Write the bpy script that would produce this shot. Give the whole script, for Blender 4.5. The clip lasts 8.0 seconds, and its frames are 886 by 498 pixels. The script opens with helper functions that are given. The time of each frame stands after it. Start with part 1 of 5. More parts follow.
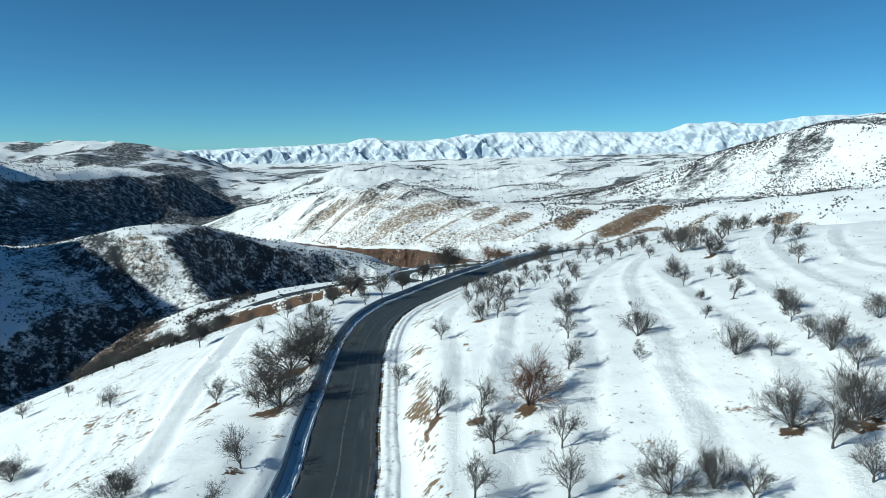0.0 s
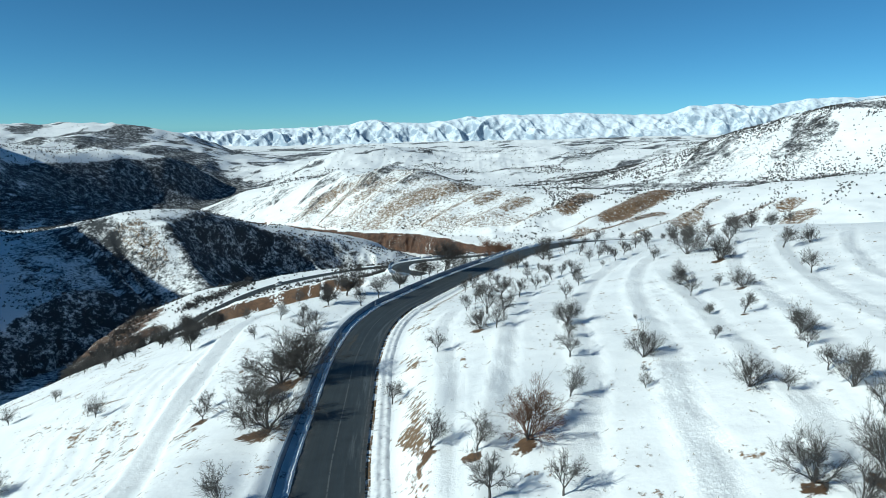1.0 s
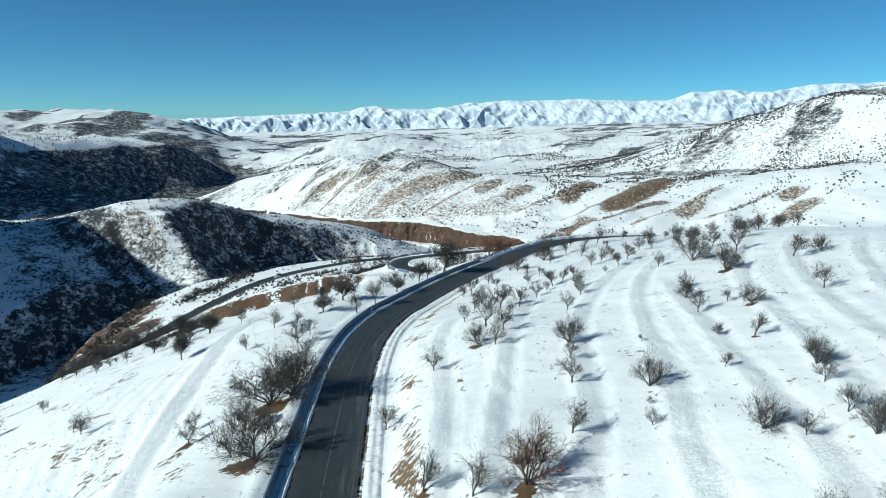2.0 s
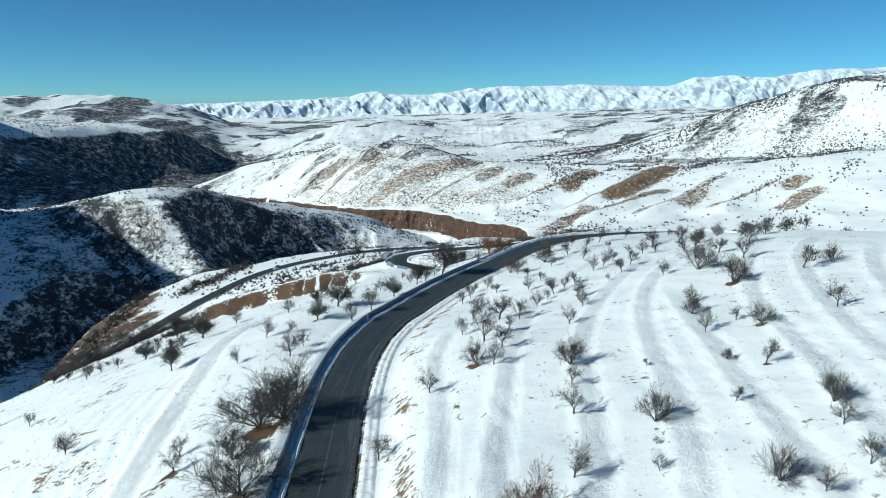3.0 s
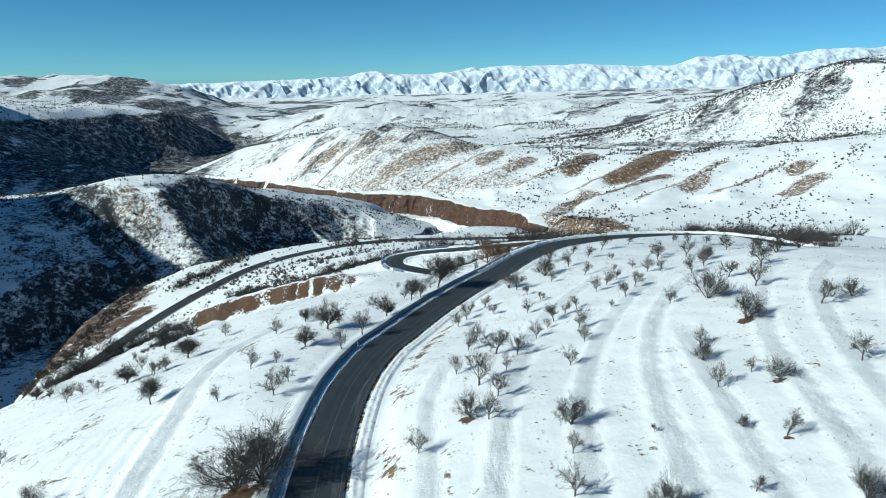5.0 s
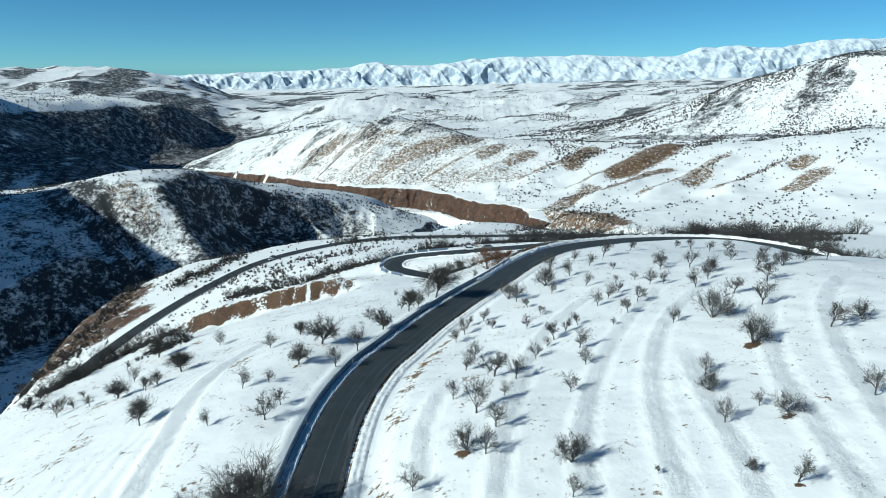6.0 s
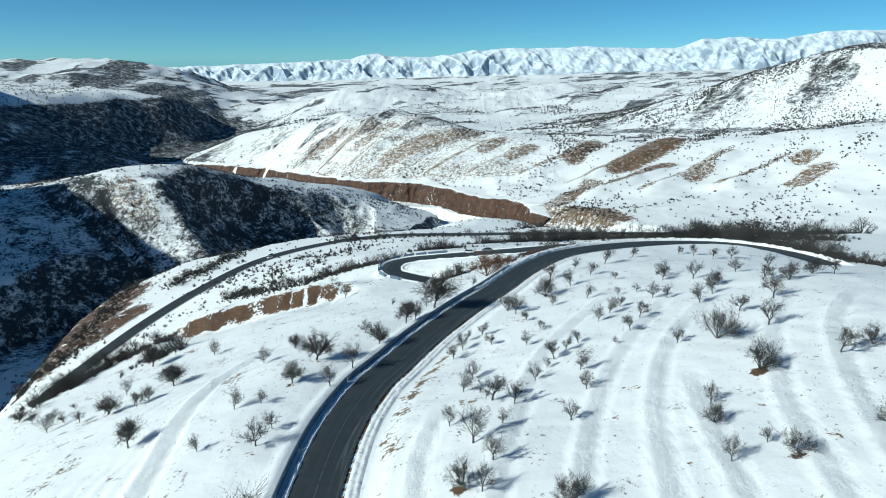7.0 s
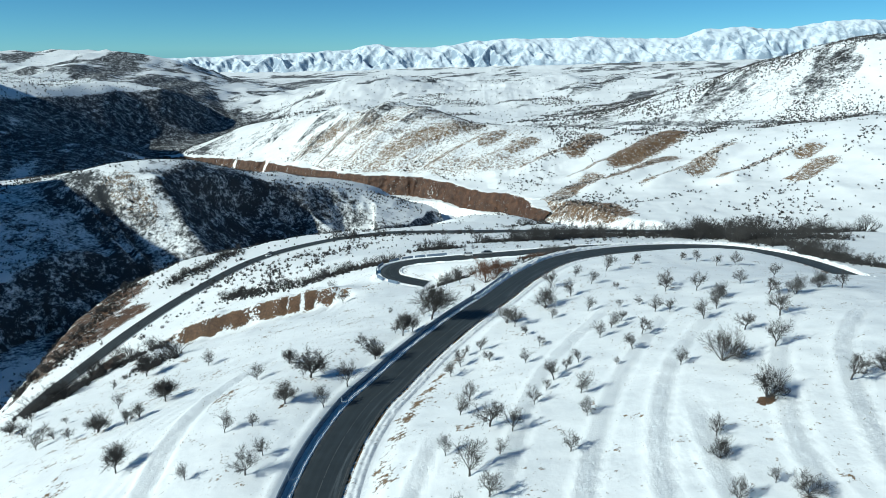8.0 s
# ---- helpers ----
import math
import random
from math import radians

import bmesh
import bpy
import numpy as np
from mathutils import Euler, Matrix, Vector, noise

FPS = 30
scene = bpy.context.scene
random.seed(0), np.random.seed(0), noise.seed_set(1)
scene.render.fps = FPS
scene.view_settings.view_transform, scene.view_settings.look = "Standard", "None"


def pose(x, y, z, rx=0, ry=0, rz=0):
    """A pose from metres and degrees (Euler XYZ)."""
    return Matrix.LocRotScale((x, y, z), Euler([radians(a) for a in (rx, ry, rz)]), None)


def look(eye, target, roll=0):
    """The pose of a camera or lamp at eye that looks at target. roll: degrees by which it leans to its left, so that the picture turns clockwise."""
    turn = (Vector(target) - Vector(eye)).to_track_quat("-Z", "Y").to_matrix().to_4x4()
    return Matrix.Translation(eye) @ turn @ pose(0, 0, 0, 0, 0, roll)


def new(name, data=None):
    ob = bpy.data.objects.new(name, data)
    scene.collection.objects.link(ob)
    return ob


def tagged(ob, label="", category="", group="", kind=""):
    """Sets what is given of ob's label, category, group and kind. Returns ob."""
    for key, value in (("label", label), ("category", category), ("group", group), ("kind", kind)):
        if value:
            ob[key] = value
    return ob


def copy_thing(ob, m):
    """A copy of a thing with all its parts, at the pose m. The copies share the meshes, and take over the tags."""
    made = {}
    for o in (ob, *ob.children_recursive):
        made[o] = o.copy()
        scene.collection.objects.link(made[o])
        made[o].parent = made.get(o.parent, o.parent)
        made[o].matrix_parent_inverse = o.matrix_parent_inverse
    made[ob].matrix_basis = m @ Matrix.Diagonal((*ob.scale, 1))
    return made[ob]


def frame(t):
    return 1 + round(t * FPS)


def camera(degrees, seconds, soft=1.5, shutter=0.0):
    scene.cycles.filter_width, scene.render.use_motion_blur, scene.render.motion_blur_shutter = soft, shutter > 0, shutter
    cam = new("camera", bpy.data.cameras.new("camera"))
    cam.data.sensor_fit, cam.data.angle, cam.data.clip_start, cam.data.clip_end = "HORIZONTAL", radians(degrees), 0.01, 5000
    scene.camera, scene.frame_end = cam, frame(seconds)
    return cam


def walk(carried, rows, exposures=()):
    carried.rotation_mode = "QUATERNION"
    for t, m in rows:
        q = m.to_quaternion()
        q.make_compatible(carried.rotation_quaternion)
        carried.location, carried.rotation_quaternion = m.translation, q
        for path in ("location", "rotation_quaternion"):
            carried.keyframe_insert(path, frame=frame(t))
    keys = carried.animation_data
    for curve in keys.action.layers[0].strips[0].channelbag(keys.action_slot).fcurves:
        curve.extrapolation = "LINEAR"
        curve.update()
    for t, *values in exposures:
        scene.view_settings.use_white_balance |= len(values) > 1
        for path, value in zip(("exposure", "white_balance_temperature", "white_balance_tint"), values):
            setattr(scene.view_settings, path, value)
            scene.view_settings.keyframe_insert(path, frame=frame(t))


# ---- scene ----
cam = camera(66.4, 8.0, 0.8)
PATH = [
    (0, (-0.759, 2.255, 34.703), (-0.826, 4.231, 34.402), 0.0),
    (0.5, (-0.491, 4.616, 36.126), (-0.561, 6.587, 35.793), 0.0),
    (1, (-0.255, 7.147, 37.658), (-0.326, 9.115, 37.305), 0.1),
    (1.5, (-0.043, 9.451, 39.091), (-0.115, 11.415, 38.719), 0.1),
    (3, (0.601, 16.659, 43.83), (0.525, 18.61, 43.396), 0.1),
    (3.5, (0.808, 18.925, 45.346), (0.734, 20.871, 44.894), 0.1),
    (4, (1.031, 21.3, 46.99), (0.956, 23.243, 46.524), 0.1),
    (4.5, (1.22, 23.461, 48.538), (1.144, 25.401, 48.059), 0.1),
    (6, (1.941, 30.164, 53.586), (1.861, 32.094, 53.069), 0.1),
    (6.5, (2.183, 32.305, 55.138), (2.102, 34.233, 54.609), 0.1),
    (7, (2.457, 34.632, 56.875), (2.374, 36.556, 56.334), 0.1),
    (7.5, (2.761, 36.894, 58.53), (2.676, 38.814, 57.976), 0.0),
    (8, (3.056, 39.365, 60.24), (2.97, 41.281, 59.673), 0.0),
]
walk(cam, [(t, look(e, g, r)) for t, e, g, r in PATH], exposures=[(0, 0.0, 5700, -8), (8, 0.0, 5700, -8)])

# ---- light ----
SUN_FROM = Vector((-0.90, -0.44, 0.0)).normalized()
SUN_HEIGHT = radians(31)
world = bpy.data.worlds.new("winter_sky")
scene.world = world
world.use_nodes = True
wn = world.node_tree.nodes
sky = wn.new("ShaderNodeTexSky")
sky.sky_type = "NISHITA"
sky.sun_disc = False
sky.sun_elevation = SUN_HEIGHT
sky.sun_rotation = math.atan2(SUN_FROM.x, SUN_FROM.y)
sky.altitude = 2500
sky.air_density = 0.7
sky.dust_density = 0.2
sky.ozone_density = 4.0
wn["Background"].inputs["Strength"].default_value = 0.082
tint = wn.new("ShaderNodeMix")
tint.data_type, tint.blend_type = "RGBA", "MULTIPLY"
tint.inputs[0].default_value = 1.0
tint.inputs[7].default_value = (0.66, 0.985, 1.035, 1)
world.node_tree.links.new(sky.outputs[0], tint.inputs[6])
world.node_tree.links.new(tint.outputs[2], wn["Background"].inputs["Color"])

sun_data = bpy.data.lights.new("sun", "SUN")
sun_data.energy = 4.85
sun_data.angle = radians(0.5)
sun_data.color = (1.0, 0.92, 0.83)
sun = new("sun", sun_data)
sun.matrix_world = look((0, 0, 300), Vector((0, 0, 300)) - (SUN_FROM * math.cos(SUN_HEIGHT) + Vector((0, 0, math.sin(SUN_HEIGHT)))))


# ---- materials ----
def material(name, colour, rough=0.8, metal=0.0):
    m = bpy.data.materials.new(name)
    m.use_nodes = True
    b = m.node_tree.nodes["Principled BSDF"]
    b.inputs["Base Color"].default_value = (*colour, 1)
    b.inputs["Roughness"].default_value = rough
    b.inputs["Metallic"].default_value = metal
    return m


def node(m, kind, **values):
    n = m.node_tree.nodes.new(kind)
    for key, value in values.items():
        n.inputs[key.replace("_", " ")].default_value = value
    return n


def link(m, a, b):
    m.node_tree.links.new(a, b)


def noise_of(m, scale, detail=4.0, rough=0.6, vec=None):
    n = node(m, "ShaderNodeTexNoise", Scale=scale, Detail=detail, Roughness=rough)
    if vec is None:
        vec = m.node_tree.nodes.new("ShaderNodeTexCoord").outputs["Object"]
    link(m, vec, n.inputs["Vector"])
    return n.outputs["Fac"]


def ramp(m, fac, stops):
    n = m.node_tree.nodes.new("ShaderNodeValToRGB")
    e = n.color_ramp.elements
    while len(e) < len(stops):
        e.new(0.5)
    for el, (p, c) in zip(e, stops):
        el.position = p
        el.color = (*c, 1) if len(c) == 3 else c
    link(m, fac, n.inputs["Fac"])
    return n.outputs["Color"]


def mix(m, fac, a, b, blend="MIX"):
    n = m.node_tree.nodes.new("ShaderNodeMix")
    n.data_type, n.blend_type = "RGBA", blend
    if isinstance(fac, float):
        n.inputs[0].default_value = fac
    else:
        link(m, fac, n.inputs[0])
    for k, v in ((6, a), (7, b)):
        if isinstance(v, tuple):
            n.inputs[k].default_value = (*v, 1)
        else:
            link(m, v, n.inputs[k])
    return n.outputs[2]


def calc(m, op, a, b=0.0, clamp=False):
    n = m.node_tree.nodes.new("ShaderNodeMath")
    n.operation, n.use_clamp = op, clamp
    for k, v in ((0, a), (1, b)):
        if isinstance(v, (int, float)):
            n.inputs[k].default_value = v
        else:
            link(m, v, n.inputs[k])
    return n.outputs[0]


def attr(m, name):
    n = m.node_tree.nodes.new("ShaderNodeAttribute")
    n.attribute_name = name
    return n.outputs["Fac"]


def bump(m, height, strength, distance):
    n = node(m, "ShaderNodeBump", Strength=strength, Distance=distance)
    link(m, height, n.inputs["Height"])
    link(m, n.outputs[0], m.node_tree.nodes["Principled BSDF"].inputs["Normal"])


def shader(m):
    return m.node_tree.nodes["Principled BSDF"].inputs


def snow_ground():
    m = material("snow_and_earth", (0.8, 0.82, 0.85), 0.75)
    fine = noise_of(m, 1.3, 6, 0.65)
    broad = noise_of(m, 0.05, 5, 0.6)
    grit = noise_of(m, 6.0, 5, 0.7)
    snow = ramp(m, broad, [(0.3, (0.81, 0.825, 0.84)), (0.7, (0.89, 0.895, 0.90))])
    tone = calc(m, "ADD", calc(m, "MULTIPLY", fine, 0.45), calc(m, "MULTIPLY", noise_of(m, 0.11, 6, 0.7), 0.55))
    earth = ramp(m, tone, [(0.34, (0.018, 0.009, 0.006)), (0.5, (0.058, 0.026, 0.013)), (0.68, (0.15, 0.070, 0.035))])
    earth = mix(m, attr(m, "red"), ramp(m, tone, [(0.25, (0.06, 0.035, 0.018)), (0.5, (0.17, 0.105, 0.05)), (0.75, (0.29, 0.19, 0.10))]), earth)
    # bare earth shows where the cover attribute beats the broken-up noise
    broken = calc(m, "SUBTRACT", calc(m, "MULTIPLY", calc(m, "ADD", fine, noise_of(m, 0.22, 6, 0.7)), 1.6), 1.1)
    bare = calc(m, "MULTIPLY", calc(m, "SUBTRACT", calc(m, "ADD", attr(m, "soil"), broken), 1.0), 6.0, True)
    colour = mix(m, bare, snow, earth)
    # cool near-black of bare twigs, with shade put into the colour
    wood_shade = ramp(m, grit, [(0.3, (0.013, 0.016, 0.020)), (0.7, (0.038, 0.041, 0.045))])
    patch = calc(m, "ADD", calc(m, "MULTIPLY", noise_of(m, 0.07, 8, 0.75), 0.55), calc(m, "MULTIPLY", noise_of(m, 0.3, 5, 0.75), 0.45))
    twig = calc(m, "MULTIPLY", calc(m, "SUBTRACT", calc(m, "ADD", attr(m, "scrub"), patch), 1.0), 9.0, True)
    link(m, mix(m, twig, colour, wood_shade), shader(m)["Base Color"])
    rough_snow = calc(m, "MULTIPLY", attr(m, "churn"), noise_of(m, 2.2, 5, 0.75))
    h = calc(m, "ADD", calc(m, "MULTIPLY", rough_snow, 3.0), calc(m, "MULTIPLY", calc(m, "MULTIPLY", bare, grit), 1.2))
    h = calc(m, "ADD", h, calc(m, "MULTIPLY", noise_of(m, 0.5, 6, 0.55), 1.3))
    bump(m, h, 0.45, 0.2)
    return m


GROUND = snow_ground()


def asphalt():
    m = material("asphalt", (0.05, 0.05, 0.05), 0.8)
    coarse, fine = noise_of(m, 0.35, 5, 0.6), noise_of(m, 9.0, 4, 0.7)
    base = ramp(m, coarse, [(0.3, (0.015, 0.021, 0.025)), (0.7, (0.030, 0.039, 0.045))])
    base = mix(m, calc(m, "MULTIPLY", fine, 0.25), base, (0.08, 0.08, 0.08))
    side = attr(m, "across")
    off = calc(m, "ABSOLUTE", side)
    middle = calc(m, "LESS_THAN", off, 0.07)
    edge = calc(m, "LESS_THAN", calc(m, "ABSOLUTE", calc(m, "SUBTRACT", side, 2.9)), 0.07)
    worn = calc(m, "GREATER_THAN", noise_of(m, 0.8, 5, 0.7), 0.44)
    paint = calc(m, "MULTIPLY", calc(m, "MULTIPLY", calc(m, "MAXIMUM", middle, edge), worn), 0.14)
    base = mix(m, paint, base, (0.45, 0.45, 0.43))
    dust = calc(m, "MULTIPLY", calc(m, "MULTIPLY", calc(m, "SUBTRACT", off, 2.5), 1.2, True), calc(m, "MULTIPLY", calc(m, "SUBTRACT", noise_of(m, 1.1, 5, 0.7), 0.42), 4.0, True))
    # long smears of dried salt and polished wheel tracks
    lane = m.node_tree.nodes.new("ShaderNodeCombineXYZ")
    link(m, calc(m, "MULTIPLY", side, 1.6), lane.inputs[0])
    link(m, calc(m, "MULTIPLY", attr(m, "along"), 0.07), lane.inputs[1])
    smear = noise_of(m, 1.0, 6, 0.65, lane.outputs[0])
    wheels = calc(m, "ABSOLUTE", calc(m, "SUBTRACT", off, 1.65))
    track = calc(m, "MULTIPLY", calc(m, "SUBTRACT", 0.95, calc(m, "ABSOLUTE", calc(m, "SUBTRACT", wheels, 0.75))), smear, True)
    base = mix(m, calc(m, "MULTIPLY", track, 0.25), base, (0.07, 0.085, 0.09))
    salt = calc(m, "MULTIPLY", calc(m, "SUBTRACT", 1.0, calc(m, "ABSOLUTE", calc(m, "SUBTRACT", side, 2.1))), calc(m, "MULTIPLY", calc(m, "SUBTRACT", smear, 0.5), 4.0, True), True)
    base = mix(m, calc(m, "MULTIPLY", salt, 0.6), base, (0.26, 0.28, 0.29))
    link(m, mix(m, dust, base, (0.10, 0.09, 0.08)), shader(m)["Base Color"])
    link(m, calc(m, "SUBTRACT", 0.85, calc(m, "MULTIPLY", smear, 0.35)), shader(m)["Roughness"])
    bump(m, fine, 0.3, 0.01)
    return m


def speckled(name, stops, scale, rough, depth=0.02, metal=0.0):
    m = material(name, stops[0][1], rough, metal)
    n = noise_of(m, scale, 6, 0.65)
    link(m, ramp(m, n, stops), shader(m)["Base Color"])
    bump(m, n, 0.5, depth)
    return m


def twig_bark(name, dark, light):
    m = material(name, dark, 0.9)
    info = m.node_tree.nodes.new("ShaderNodeObjectInfo")
    n = noise_of(m, 3.0, 3, 0.6)
    fac = calc(m, "ADD", calc(m, "MULTIPLY", n, 0.5), calc(m, "MULTIPLY", info.outputs["Random"], 0.5))
    link(m, mix(m, fac, dark, light), shader(m)["Base Color"])
    return m


def mountain():
    m = material("far_snow_haze", (0.75, 0.8, 0.86), 0.9)
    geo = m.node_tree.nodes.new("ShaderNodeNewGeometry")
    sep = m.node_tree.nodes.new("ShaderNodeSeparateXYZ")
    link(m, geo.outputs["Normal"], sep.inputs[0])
    # dimmed bluish snow and rock colours hold distance haze and steep-face shade
    rock_haze = calc(m, "ADD", calc(m, "MULTIPLY", noise_of(m, 0.018, 8, 0.8), 0.85), calc(m, "MULTIPLY", sep.outputs["Z"], -0.55))
    link(m, ramp(m, rock_haze, [(0.03, (0.66, 0.73, 0.80)), (0.15, (0.30, 0.37, 0.45))]), shader(m)["Base Color"])
    return m


ASPHALT = asphalt()
MOUNTAIN = mountain()
# the barrier's base colour carries the dark blue of its shaded side
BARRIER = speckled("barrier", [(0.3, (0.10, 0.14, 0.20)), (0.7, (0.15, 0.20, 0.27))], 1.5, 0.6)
BERM = speckled("dirty_snow", [(0.31, (0.16, 0.13, 0.10)), (0.37, (0.72, 0.73, 0.75)), (0.55, (0.89, 0.895, 0.90))], 1.1, 0.8, 0.12)
BARK = twig_bark("bark", (0.040, 0.038, 0.037), (0.10, 0.092, 0.085))
RUSSET = twig_bark("russet_twigs", (0.10, 0.05, 0.030), (0.19, 0.10, 0.06))
STRAW = twig_bark("dry_stalks", (0.13, 0.095, 0.06), (0.27, 0.21, 0.13))
THICKET = twig_bark("thicket", (0.036, 0.036, 0.037), (0.085, 0.080, 0.076))

# ---- terrain ----
# Plan lines of the land, each a run of (x, y, height).
ROAD = [(-14.5, -60, 12.5), (-12, 0, 9.3), (-10.8, 30, 7.6), (-11.8, 55, 6.0), (-13.5, 69.5, 5.2), (-15.2, 86, 4.2), (-16.9, 103, 3.1), (-17.4, 118, 2.4), (-16.9, 130, 1.7), (-14.9, 143, 0.9), (-11.9, 152.5, 0.4), (-6.5, 169, -0.4), (1.5, 188, -1.0), (9.7, 204.5, -1.5), (19.8, 226.5, -2.4), (33, 245.5, -3.2), (53, 258.5, -4.0), (73, 263.5, -4.3), (91, 261, -4.0), (104, 249.5, -3.3), (110, 232, -2.2), (112, 205, 0)]
LOWER_ROAD = [(-190, 215, -100), (-187, 290, -90), (-180, 322, -84.5), (-170, 361, -78.5), (-155, 402, -73), (-135, 446, -69), (-103, 478, -66.5), (-60, 490, -62.5), (-10, 480, -58), (62, 466, -53), (140, 450, -48), (230, 430, -42)]
HAIRPIN = [(75, 292, -12), (45, 287, -12), (20, 284, -13.5), (-4, 283, -15.5), (-19, 283, -17.2), (-26.5, 278.5, -18), (-26, 271, -18.6), (-20, 267, -18.9), (-13, 265, -19.6)]
